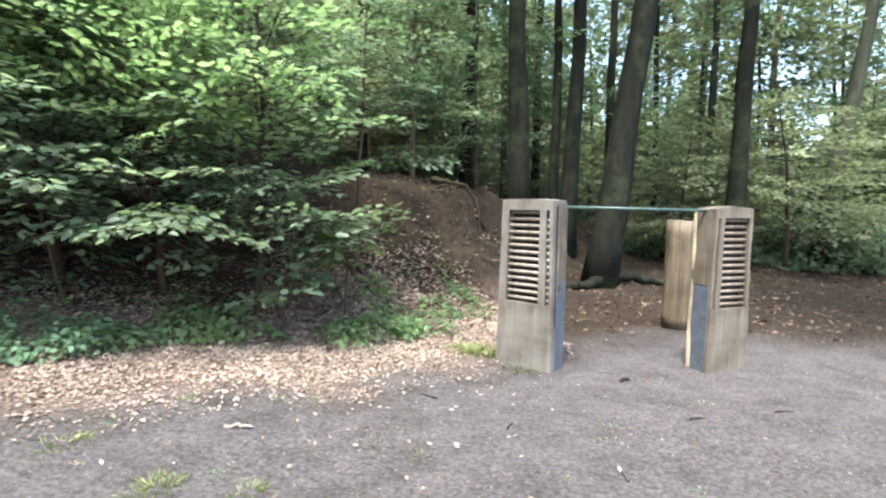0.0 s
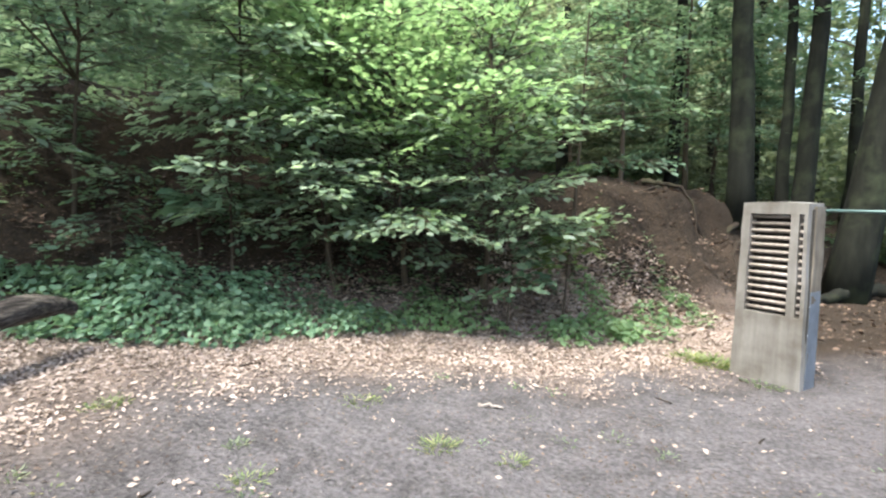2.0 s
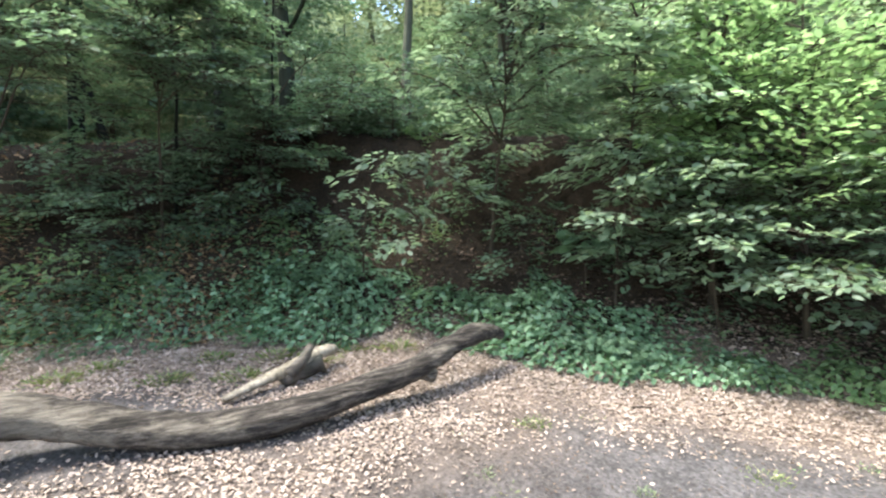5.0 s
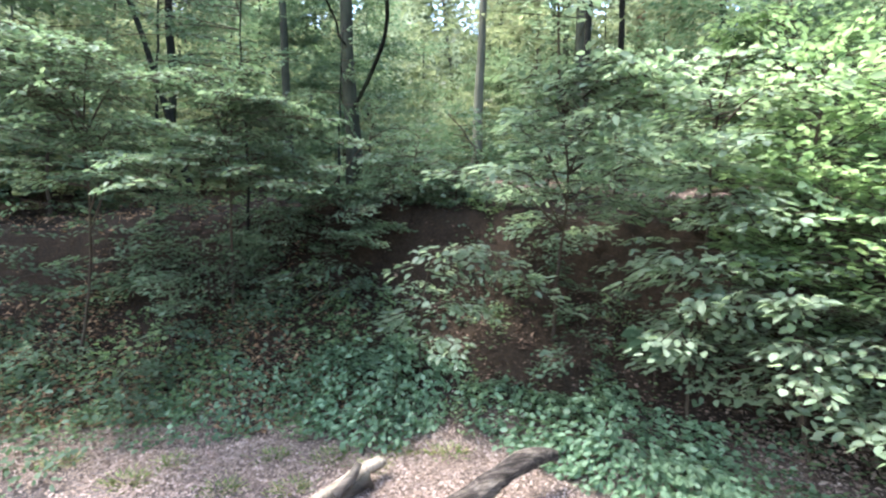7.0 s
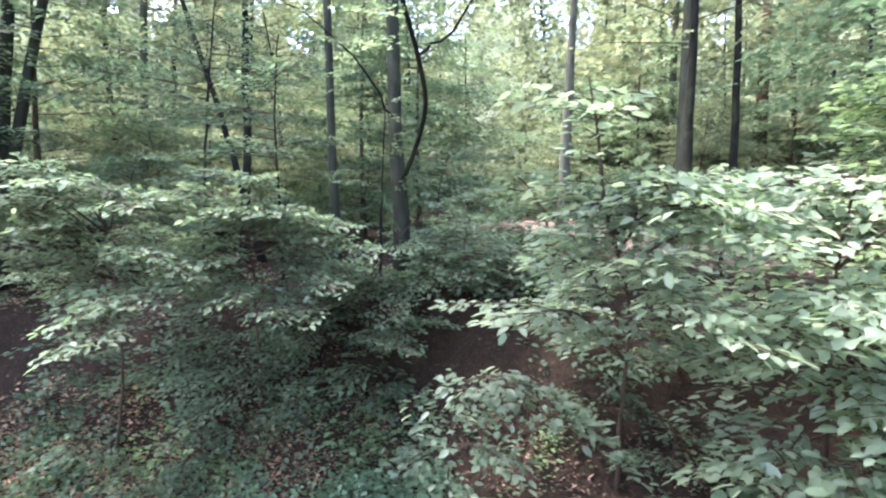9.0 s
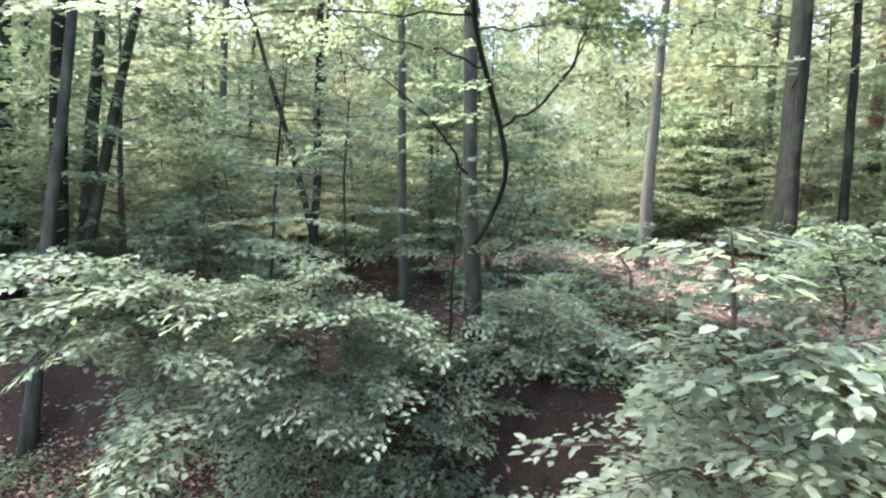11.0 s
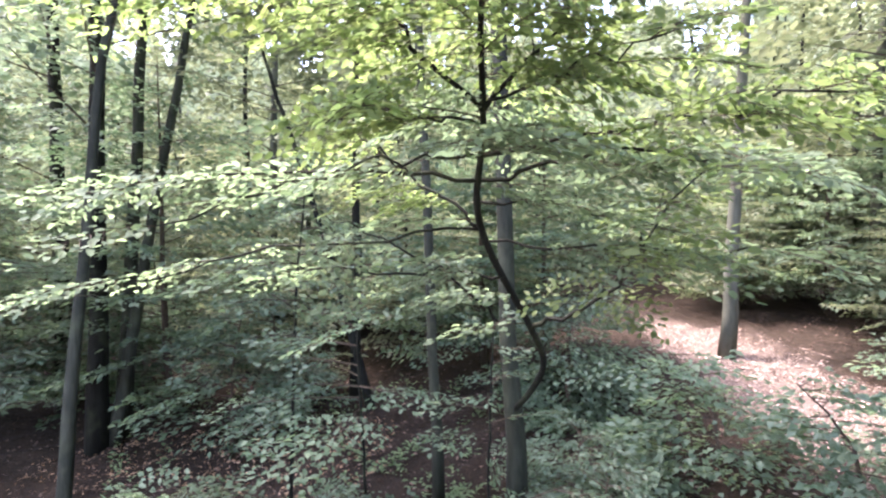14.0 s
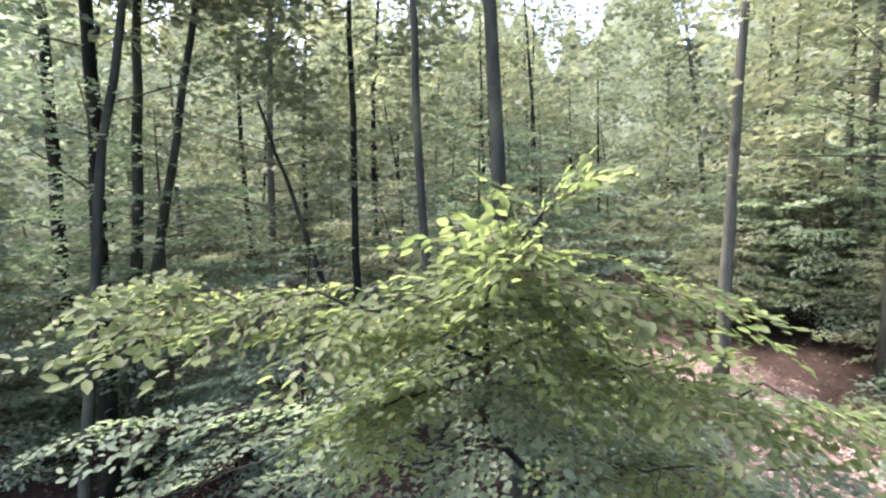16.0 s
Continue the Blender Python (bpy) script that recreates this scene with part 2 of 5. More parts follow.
def plain_mat(name, col, rough, metal=0.0, var=0.25, scale=12.0):
    m, n, l, b = mat(name, rough)
    a = noise_node(n, l, scale, 6.0)
    r = ramp(n, [(0.3, tuple(c * (1 - var) for c in col)), (0.7, tuple(min(1, c * (1 + var)) for c in col))])
    l.new(a.outputs[0], r.inputs[0])
    l.new(r.outputs[0], b.inputs["Base Color"])
    b.inputs["Metallic"].default_value = metal
    bump(n, l, a.outputs[0], b, 0.15, 0.004)
    return m


STEEL = plain_mat("steel_plate", (0.104, 0.1184, 0.144), 0.5, 0.3)
BAR = plain_mat("bar_green_paint", (0.05, 0.085, 0.078), 0.45, 0.3)
HOLLOW_SHADE = plain_mat("hollow_shade", (0.02, 0.016, 0.012), 0.95)
GROUND = ground_mat()
ROOTM = bark_mat("root_bark", (0.014, 0.0095, 0.007), (0.042, 0.03, 0.021), 14.0, 0.5)

# ---- the lie of the land ----
FOOT = np.array([(4.4, 13.5), (3.0, 10.4), (1.35, 7.6), (0.2, 5.8), (-0.6, 4.9), (-1.6, 4.3), (-2.7, 3.6), (-3.5, 2.9), (-4.3, 1.9), (-5.0, 0.8), (-5.6, -0.5), (-6.3, -2.0), (-6.8, -4.0), (-7.0, -8.0), (-5.0, -15.0), (6.0, -32.0)])
CREST = np.array([0.4, 0.9, 1.4, 1.5, 1.55, 1.7, 1.9, 2.05, 2.15, 2.2, 2.2, 2.0, 1.8, 1.6, 1.6, 1.6])
PROFILE = np.array([(-0.3, 0), (0.0, 0.02), (0.6, 0.18), (1.1, 0.4), (1.5, 0.58), (1.68, 0.78), (1.82, 0.95), (2.15, 1.02), (3.0, 1.04)])


def bank(x, y):
    """How far a place lies behind the bank's foot (negative: on the clearing's side), and the crest's height there."""
    x, y = np.asarray(x, float), np.asarray(y, float)
    best = np.full(x.shape, 1e9)
    signed, crest = np.zeros(x.shape), np.zeros(x.shape)
    for i in range(len(FOOT) - 1):
        a, b = FOOT[i], FOOT[i + 1]
        d = b - a
        u = np.clip(((x - a[0]) * d[0] + (y - a[1]) * d[1]) / (d @ d), 0, 1)
        px, py = x - a[0] - u * d[0], y - a[1] - u * d[1]
        dist = np.hypot(px, py)
        near = dist < best
        side = np.sign((x - a[0]) * d[1] - (y - a[1]) * d[0])
        best = np.where(near, dist, best)
        signed = np.where(near, dist * side, signed)
        crest = np.where(near, CREST[i] + u * (CREST[i + 1] - CREST[i]), crest)
    return signed, crest


def wob(x, y, f, seed=0.0):
    return (np.sin(x * f * 1.3 + 1.7 + seed) * np.cos(y * f * 1.1 - 0.6 + seed * 1.7) + 0.5 * np.sin((x + y) * f * 2.3 + seed) + 0.35 * np.cos((x - 1.4 * y) * f * 3.9 + 2 * seed)) / 1.85


def height(x, y):
    x, y = np.asarray(x, float), np.asarray(y, float)
    d, crest = bank(x, y)
    d = d + 0.22 * wob(x, y, 1.6, 0.4)
    d = d * (1 + 0.6 * np.clip((x + 2) / 1.5, 0, 1))
    base = 0.09 * np.clip(-x - 0.6, 0, 3.6)
    up = np.interp(d, PROFILE[:, 0], PROFILE[:, 1]) * crest + np.clip(d - 2.3, 0, 10) * 0.085
    rough = np.clip(d, 0, 1.5) * 0.055 * wob(x, y, 4.1, 2.0) + np.clip(d, 0, 1) * 0.02 * wob(x, y, 11.0, 4.0) + 0.012 * wob(x, y, 3.0, 1.0)
    rough = rough + 0.05 * np.clip(d - 0.5, 0, 1) * np.clip((x + 1.6) / 0.6, 0, 1) * (wob(x, y, 6.3, 0.7) + 0.6 * wob(x, y, 14.0, 1.7))
    return base + up + rough


def strip(x, y):
    """Distance from the open, bare strip that runs through the wood."""
    line = np.array([(-20.0, 4.4), (-15.0, 4.7), (-12.0, 5.1), (-9.6, 5.2), (-6.8, 7.0), (-4.5, 9.6)])
    best = np.full(np.shape(x), 1e9)
    for p, q in zip(line, line[1:]):
        d = q - p
        u = np.clip(((x - p[0]) * d[0] + (y - p[1]) * d[1]) / (d @ d), 0, 1)
        best = np.minimum(best, np.hypot(x - p[0] - u * d[0], y - p[1] - u * d[1]))
    return best


def bare(x, y):
    """The same, with the strip ended where the undergrowth closes over it."""
    return strip(x, y) + np.clip((4.7 - y) / 0.5, 0, 3) * (x < -8.5) + np.clip(-14.2 - x, 0, 3)


def hz(x, y):
    return float(height(np.array([x]), np.array([y]))[0])


# ---- building helpers ----
def link_mesh(name, verts, faces, material, parent=None, label="", smooth=False):
    me = bpy.data.meshes.new(name)
    me.from_pydata(verts, [], faces)
    me.materials.append(material)
    if smooth:
        me.polygons.foreach_set("use_smooth", [True] * len(me.polygons))
    me.update()
    ob = new(name, me)
    if parent is not None:
        ob.parent = parent
    return tagged(ob, label)


def part(name, bm, material, parent=None, label="", smooth=False):
    me = bpy.data.meshes.new(name)
    bm.to_mesh(me)
    bm.free()
    me.materials.append(material)
    if smooth:
        me.polygons.foreach_set("use_smooth", [True] * len(me.polygons))
    ob = new(name, me)
    if parent is not None:
        ob.parent = parent
    return tagged(ob, label)


def thing(name, label, category, group="", kind="", at=(0, 0, 0)):
    ob = new(name)
    ob.location = at
    return tagged(ob, label, category, group, kind)


def unit(v):
    return v / (np.linalg.norm(v, axis=-1, keepdims=True) + 1e-9)


def leaf_object(name, P, D, N, size, material, parent=None, label="", simple=False, width=0.5, fold=0.22, droop=0.15):
    """One mesh of many leaves: P where each stalk ends, D the way it points, N its upper side, size its length."""
    k = len(P)
    P, D, N = np.asarray(P), unit(np.asarray(D)), np.asarray(N)
    N = unit(N - (N * D).sum(-1, keepdims=True) * D)
    S = np.cross(D, N)
    s = np.broadcast_to(np.asarray(size, float), (k,))[:, None]
    w = s * width * 0.5
    if simple:
        pts = [P, P + D * s * 0.45 + S * w + N * w * fold, P + D * s - N * s * droop, P + D * s * 0.45 - S * w + N * w * fold]
        f = np.array([[0, 1, 2], [0, 2, 3]])
    else:
        rim = ((0.27, 0.88), (0.68, 0.86))
        pts = [P] + [P + D * s * u + S * w * k + N * (w * fold * k - s * droop * u * u) for u, k in rim] + [P + D * s - N * s * droop]
        pts += [P + D * s * u - S * w * k + N * (w * fold * k - s * droop * u * u) for u, k in rim[::-1]]
        f = np.array([[0, 3, 2, 1], [0, 5, 4, 3]])
    nv, nf, q = len(pts), len(f), f.shape[1]
    co = np.stack(pts, 1).reshape(-1, 3)
    idx = (np.arange(k)[:, None, None] * nv + f[None]).reshape(-1)
    me = bpy.data.meshes.new(name)
    me.vertices.add(k * nv)
    me.vertices.foreach_set("co", co.astype(np.float32).ravel())
    me.loops.add(len(idx))
    me.loops.foreach_set("vertex_index", idx.astype(np.int32))
    me.polygons.add(k * nf)
    me.polygons.foreach_set("loop_start", np.arange(0, len(idx), q, dtype=np.int32))
    me.polygons.foreach_set("loop_total", np.full(k * nf, q, dtype=np.int32))
    me.materials.append(material)
    me.update(calc_edges=True)
    ob = new(name, me)
    if parent is not None:
        ob.parent = parent
    return tagged(ob, label)


def tube(points, radii, sides=8, flare=0.0, rough=0.0, seed=0):
    """Vertices and faces of a tapered, slightly uneven limb along the points."""
    pts, radii = np.asarray(points, float), np.asarray(radii, float)
    r0 = np.random.default_rng(seed + 11)
    tang = unit(np.gradient(pts, axis=0))
    ref = np.array([1.0, 0.13, 0.0]) if abs(tang[0][2]) > 0.6 else np.array([0.0, 0.0, 1.0])
    verts, faces = [], []
    ang = np.arange(sides) * 2 * np.pi / sides
    lob = 1 + rough * r0.normal(size=sides)
    for i, (p, t, r) in enumerate(zip(pts, tang, radii)):
        a = unit(np.cross(t, ref))
        b = np.cross(t, a)
        rr = r * lob * (1 + rough * 0.5 * r0.normal(size=sides))
        if flare and i == 0:
            rr = rr * (1 + flare * (0.5 + 0.5 * r0.random(sides)))
        verts += [tuple(p + a * np.cos(u) * q + b * np.sin(u) * q) for u, q in zip(ang, rr)]
    for i in range(len(pts) - 1):
        for j in range(sides):
            k = (j + 1) % sides
            faces.append((i * sides + j, i * sides + k, (i + 1) * sides + k, (i + 1) * sides + j))
    faces.append(tuple(range(sides))[::-1])
    faces.append(tuple((len(pts) - 1) * sides + j for j in range(sides)))
    return verts, faces


def curve_points(points, n, jitter=0.0, seed=0):
    """A smooth line of n points through the given ones."""
    pts = np.asarray(points, float)
    if len(pts) == 2:
        pts = np.array([pts[0], (pts[0] + pts[1]) / 2, pts[1]])
    u = np.linspace(0, len(pts) - 1, n)
    i = np.clip(u.astype(int), 0, len(pts) - 2)
    f = (u - i)[:, None]
    g = np.gradient(pts, axis=0)
    h = (2 * f**3 - 3 * f**2 + 1) * pts[i] + (f**3 - 2 * f**2 + f) * g[i] + (-2 * f**3 + 3 * f**2) * pts[i + 1] + (f**3 - f**2) * g[i + 1]
    if jitter:
        j = np.random.default_rng(seed + 5).normal(size=h.shape) * jitter
        j[0] = 0
        h = h + j
    return h


class Foliage:
    """Gathers leaves and twigs of one plant."""

    def __init__(self, seed, twiggy=1.0):
        self.twiggy = twiggy
        self.r = np.random.default_rng(seed)
        self.P, self.D, self.N, self.S = [], [], [], []
        self.tv, self.tf = [], []

    def twig(self, a, b, ra, rb):
        ra, rb = ra * self.twiggy, rb * self.twiggy
        v, f = tube([a, (np.asarray(a) + b) / 2, b], [ra, (ra + rb) / 2, rb], 3)
        o = len(self.tv)
        self.tv += v
        self.tf += [tuple(i + o for i in q) for q in f]

    def spray(self, origin, way, length, width, leaf, tilt=0.25, droop=0.12, dense=1.0, wood=True):
        """A flat, layered fan of leaves, as beech and hornbeam hold them."""
        r = self.r
        origin, way = np.asarray(origin, float), unit(np.asarray(way, float))
        up = np.array([0, 0, 1.0]) + r.normal(size=3) * tilt
        side = unit(np.cross(way, up))
        up = np.cross(side, way)
        step = leaf * 1.15 / dense
        m = max(3, int(length / step))
        sag = lambda p, q: origin + way * p + side * q + np.array([0, 0, -1.0]) * droop * (p * p + q * q) / max(length, 0.3)
        last = origin
        for i in range(m):
            u = (i + 0.4 + 0.3 * r.random()) / m
            p = u * length
            if wood and i % 3 == 2:
                here = sag(p, 0)
                self.twig(last, here, 0.012 * (1.15 - u) * (0.4 + length * 0.5), 0.012 * (1.02 - u) * (0.4 + length * 0.5))
                last = here
            for s in (-1, 1):
                if r.random() < 0.12:
                    continue
                reach = width * (0.35 + 0.65 * np.sin(np.pi * min(1, 0.15 + 0.85 * u))) * (0.6 + 0.5 * r.random()) * (1 - 0.55 * u)
                k = max(1, int(reach / (leaf * 0.62)))
                v = (np.arange(k) + 0.3 + 0.5 * r.random(k)) / k * reach
                fwd = 0.55 + 0.3 * r.random()
                pos = np.stack([sag(p + fwd * q * 0.75, s * q * 0.8) for q in v])
                pos += r.normal(size=pos.shape) * leaf * 0.16
                alt = np.where(np.arange(k) % 2 == 0, 1, -1)[:, None]
                d = way * (0.7 + 0.5 * r.random((k, 1))) + side * s * 0.5 + side * alt * 0.75 + r.normal(size=(k, 3)) * 0.22 - np.array([0, 0, 0.18])
                n = up + r.normal(size=(k, 3)) * 0.3
                self.P.append(pos), self.D.append(d), self.N.append(n), self.S.append(leaf * (0.7 + 0.5 * r.random(k)))
                if wood and reach > leaf * 2:
                    self.twig(sag(p, 0), sag(p + fwd * reach * 0.75, s * reach * 0.8), 0.004, 0.0015)

    def scatter(self, centre, spread, count, leaf, out=0.6):
        """A loose clump of leaves."""
        r = self.r
        q = r.normal(size=(count, 3))
        q = unit(q) * (r.random((count, 1)) ** 0.45)
        self.P.append(np.asarray(centre) + q * np.asarray(spread))
        self.D.append(q * out + r.normal(size=(count, 3)) * 0.5 + np.array([0, 0, -0.1]))
        self.N.append(np.array([0, 0, 1.0]) + r.normal(size=(count, 3)) * 0.35 + q * 0.3)
        self.S.append(leaf * (0.7 + 0.55 * r.random(count)))

    def put(self, parent, material, name="crown", label="", simple=False, width=0.55, twigs="twig", base=(0, 0, 0)):
        o = np.asarray(base, float)
        leaf_object(name, np.concatenate(self.P) - o, np.concatenate(self.D), np.concatenate(self.N), np.concatenate(self.S), material, parent, label, simple, width)
        if self.tv:
            v = [tuple(np.asarray(q) - o) for q in self.tv]
            tagged(link_mesh(twigs, v, self.tf, TWIG, parent), kind="stuff")


# ---- ground ----
def axis(fine_lo, fine_hi, step):
    core = np.arange(fine_lo, fine_hi + 1e-6, step)
    out = []
    v, s = fine_hi, step
    while v < 600:
        s *= 1.25
        v += s
        out.append(v)
    lo = []
    v, s = fine_lo, step
    while v > -600:
        s *= 1.25
        v -= s
        lo.append(v)
    return np.array(lo[::-1] + list(core) + out)


def build_ground():
    xs, ys = axis(-11, 5, 0.09), axis(-4, 11, 0.09)
    X, Y = np.meshgrid(xs, ys)
    Z = height(X, Y)
    nx, ny = len(xs), len(ys)
    co = np.stack([X, Y, Z], -1).reshape(-1, 3)
    i = (np.arange(ny - 1)[:, None] * nx + np.arange(nx - 1)[None]).ravel()
    quads = np.stack([i, i + 1, i + nx + 1, i + nx], 1)
    me = bpy.data.meshes.new("ground")
    me.vertices.add(len(co))
    me.vertices.foreach_set("co", co.astype(np.float32).ravel())
    me.loops.add(quads.size)
    me.loops.foreach_set("vertex_index", quads.astype(np.int32).ravel())
    me.polygons.add(len(quads))
    me.polygons.foreach_set("loop_start", np.arange(0, quads.size, 4, dtype=np.int32))
    me.polygons.foreach_set("loop_total", np.full(len(quads), 4, dtype=np.int32))
    me.polygons.foreach_set("use_smooth", np.ones(len(quads), dtype=bool))
    d, _ = bank(X, Y)
    d = d + 0.3 * wob(X, Y, 1.9, 3.0)
    path = np.clip((-d - 0.8 + 0.25 * wob(X, Y, 2.6, 1.0)) / 0.9, 0, 1) * np.clip((5.5 - Y + 0.4 * wob(X, Y, 1.3, 5.0)) / 0.9, 0, 1)
    litter = np.clip((d + 1.6) / 0.4, 0, 1) * np.clip((0.35 - d) / 0.5, 0, 1) * (X < 0.9)
    litter = np.maximum(litter, 0.8 * np.clip(1.8 - bare(X, Y) + 0.5 * wob(X, Y, 2.0, 2.0), 0, 1))
    litter = np.maximum(litter, 0.75 * np.exp(-((X + 2.85) / 0.55) ** 2) * np.clip((1.9 - Y) / 0.6, 0, 1) * np.clip((Y + 3) / 0.5, 0, 1))
    path = path * (1 - 0.7 * np.exp(-((X + 2.85) / 0.6) ** 2) * np.clip((1.9 - Y) / 0.6, 0, 1) * np.clip((Y + 3) / 0.5, 0, 1))
    litter = np.maximum(litter, 0.03 * np.clip((Y - 4.6) / 0.5, 0, 1) * (d < 0))
    litter = np.maximum(litter, (0.02 + 0.02 * wob(X, Y, 3.0, 6.0)) * np.clip((X + 1.3) / 0.5, 0, 1) * np.clip((d - 0.1) / 0.3, 0, 1) * (Y > 4.5) * (X < 3))
    for nm, val in (("path", path), ("litter", litter)):
        at = me.attributes.new(nm, "FLOAT", "POINT")
        at.data.foreach_set("value", val.astype(np.float32).ravel())
    me.materials.append(GROUND)
    me.update(calc_edges=True)
    tagged(new("ground", me), "grey trodden forest path rising into a brown earth bank", "ground", kind="structure")


build_ground()


def scatter_litter(name, label, count, box, keep, size, material, seed, lift=0.012, curl=0.5, kind="stuff"):
    r = np.random.default_rng(seed)
    x = r.uniform(box[0], box[1], count)
    y = r.uniform(box[2], box[3], count)
    d, _ = bank(x, y)
    ok = r.random(count) < keep(d + 0.3 * wob(x, y, 1.9, 3.0), x, y)
    x, y = x[ok], y[ok]
    k = len(x)
    z = height(x, y) + lift * r.random(k)
    a = r.uniform(0, 2 * np.pi, k)
    D = np.stack([np.cos(a), np.sin(a), r.normal(size=k) * 0.25], -1)
    N = np.stack([np.zeros(k), np.zeros(k), np.ones(k)], -1) + r.normal(size=(k, 3)) * curl
    ob = leaf_object(name, np.stack([x, y, z], -1), D, N, size * (0.6 + 0.8 * r.random(k)), material, None, "", True, 0.5, 0.3, -0.06)
    tagged(ob, label, "leaf litter", kind=kind)
    return ob


def below_earth(d, x, y):
    """1 where leaves lie on the slope, 0 on the bare earth that cuts across it."""
    return np.clip((1.3 - 0.72 * (x + 1.2) + 0.22 * wob(x, y, 3.3, 2.0) - d) / 0.35, 0, 1)


def foot_litter(d, x, y):
    e = d + 0.75 * np.clip((1.9 - y) / 1.5, 0, 1)
    dense = np.interp(e, [-2.3, -1.7, -1.15, -0.85], [0.003, 0.02, 0.3, 1.0])
    dense = dense * np.where((x < -3.65) & (y < 0.5), 0.7, 1.0)
    dense = np.maximum(dense, 1.0 * np.exp(-((x + 3.02) / 0.45) ** 2) * np.clip((1.6 - y) / 0.6, 0, 1) * (y > -3))
    patchy = 0.15 + 0.85 * np.clip(0.7 + wob(x, y, 1.7, 5.0) + 0.6 * wob(x, y, 5.0, 2.0), 0, 1)
    top = 0.45 + 0.85 * np.clip((x + 1.8) / 0.5, 0, 1) * np.clip((-0.3 - x) / 0.4, 0, 1)
    return dense * patchy * np.clip((top - d) / 0.6, 0, 1) * (x < 1.0) * np.where((x > -1.8) & (d > 0.3), 0.85, 1.0) * below_earth(d, x, y)


scatter_litter("leaf_litter", "pale dry fallen leaves heaped along the bank's foot", 520000, (-8, 1.2, -4, 6.5), foot_litter, 0.031, LITTER, 3, 0.012, 0.6)
scatter_litter("leaf_litter", "scattered dry leaves trodden into the grey path", 80000, (-6, 5, -3, 7),
               lambda d, x, y: np.where(d < -0.7, 0.12 + 0.5 * (wob(x, y, 1.1, 9.0) + 0.5 * wob(x, y, 3.7, 1.0) > 0.2), 0.0), 0.017, LITTER_GREY, 4, 0.003, 0.2)
scatter_litter("leaf_litter", "single pale leaves lying on the grey path", 9000, (-6, 5, -3, 7),
               lambda d, x, y: np.where(d < -0.9, 0.05, 0.0), 0.028, LITTER_MID, 24, 0.004, 0.5)
scatter_litter("leaf_litter", "dark crumbs of leaf and twig on the grey path", 60000, (-6, 5, -3, 7),
               lambda d, x, y: np.where(d < -0.7, 0.25 + 0.6 * (wob(x, y, 1.6, 6.0) > 0.1), 0.0), 0.018, LITTER_DARK, 14, 0.002, 0.2)
scatter_litter("leaf_litter", "brown fallen leaves on the bank and the wood's floor", 70000, (-16, 8, -9, 13),
               lambda d, x, y: np.where((d > 0.0) | (y > 5.2), 0.6, 0.0) * (strip(x, y) > 1.2), 0.06, LITTER_DARK, 5, 0.015)
scatter_litter("leaf_litter", "reddish-brown fallen leaves covering the slope of the bank", 90000, (-10.5, -4.5, -6, 0.9),
               lambda d, x, y: np.where((d > 0.0) & (d < 2.0), np.clip(1.5 - 0.9 * d + 0.6 * wob(x, y, 1.4, 7.0), 0, 1), np.where(d > 2.0, 0.08, 0.45) * (d > 0) * (y < -0.6)), 0.055, LITTER_RED, 15, 0.02)
scatter_litter("leaf_litter", "brown dry leaves heaped on the slope beside the bare earth", 60000, (-3.6, 0.9, 3.4, 7.2),
               lambda d, x, y: np.clip(2.1 - 2.1 * d + 0.5 * wob(x, y, 2.3, 4.0), 0, 1) * (d > -0.1) * below_earth(d, x, y) * np.where(x < -1.5, 0.35, 1.0), 0.052, LITTER_MID, 17, 0.02, 0.4)
scatter_litter("leaf_litter", "pale dry leaves lying on the slope below the bare earth", 40000, (-1.9, 0.6, 4.2, 7.0),
               lambda d, x, y: np.clip(2.2 - 2.4 * d + 0.6 * wob(x, y, 2.9, 1.0), 0, 1) * (d > -0.1) * below_earth(d, x, y), 0.045, LITTER, 18, 0.03, 0.5)
scatter_litter("leaf_litter", "dark leaves on the steep part of the bank", 60000, (-7.5, 1.6, 0.7, 8.2),
               lambda d, x, y: np.where((d > 0.1) & (d < 1.45 - 0.3 * (x > -0.9)), np.where((x > -1.9) & (d < 0.8), 0.2, 0.6), 0.0), 0.05, LITTER_DARK, 16, 0.02)
scatter_litter("leaf_litter", "pale sunlit fallen leaves on the bare strip in the wood", 70000, (-18, -4, 2.5, 11),
               lambda d, x, y: np.clip(1.8 - bare(x, y) + 0.5 * wob(x, y, 2.0, 2.0), 0, 1), 0.055, LITTER, 6, 0.015)


def ground_plants(label, count, box, keep, size, material, seed):
    """Low green plants standing among the fallen leaves: nobody could count them."""
    r = np.random.default_rng(seed)
    x, y = r.uniform(box[0], box[1], count), r.uniform(box[2], box[3], count)
    d, _ = bank(x, y)
    ok = r.random(count) < keep(d, x, y)
    x, y = np.repeat(x[ok], 7), np.repeat(y[ok], 7)
    k = len(x)
    a = r.uniform(0, 2 * np.pi, k)
    off = 0.07 * r.random(k)
    x, y = x + off * np.cos(a), y + off * np.sin(a)
    z = height(x, y) + 0.02 + 0.12 * r.random(k) ** 1.5
    D = np.stack([np.cos(a), np.sin(a), 0.1 + 0.35 * r.random(k)], -1)
    N = np.array([0, 0, 1.0]) + r.normal(size=(k, 3)) * 0.3
    tagged(leaf_object("ground_plants", np.stack([x, y, z], -1), D, N, size * (0.6 + 0.8 * r.random(k)), material, None, "", True, 0.5, 0.2, 0.1), label, "weeds", kind="stuff")


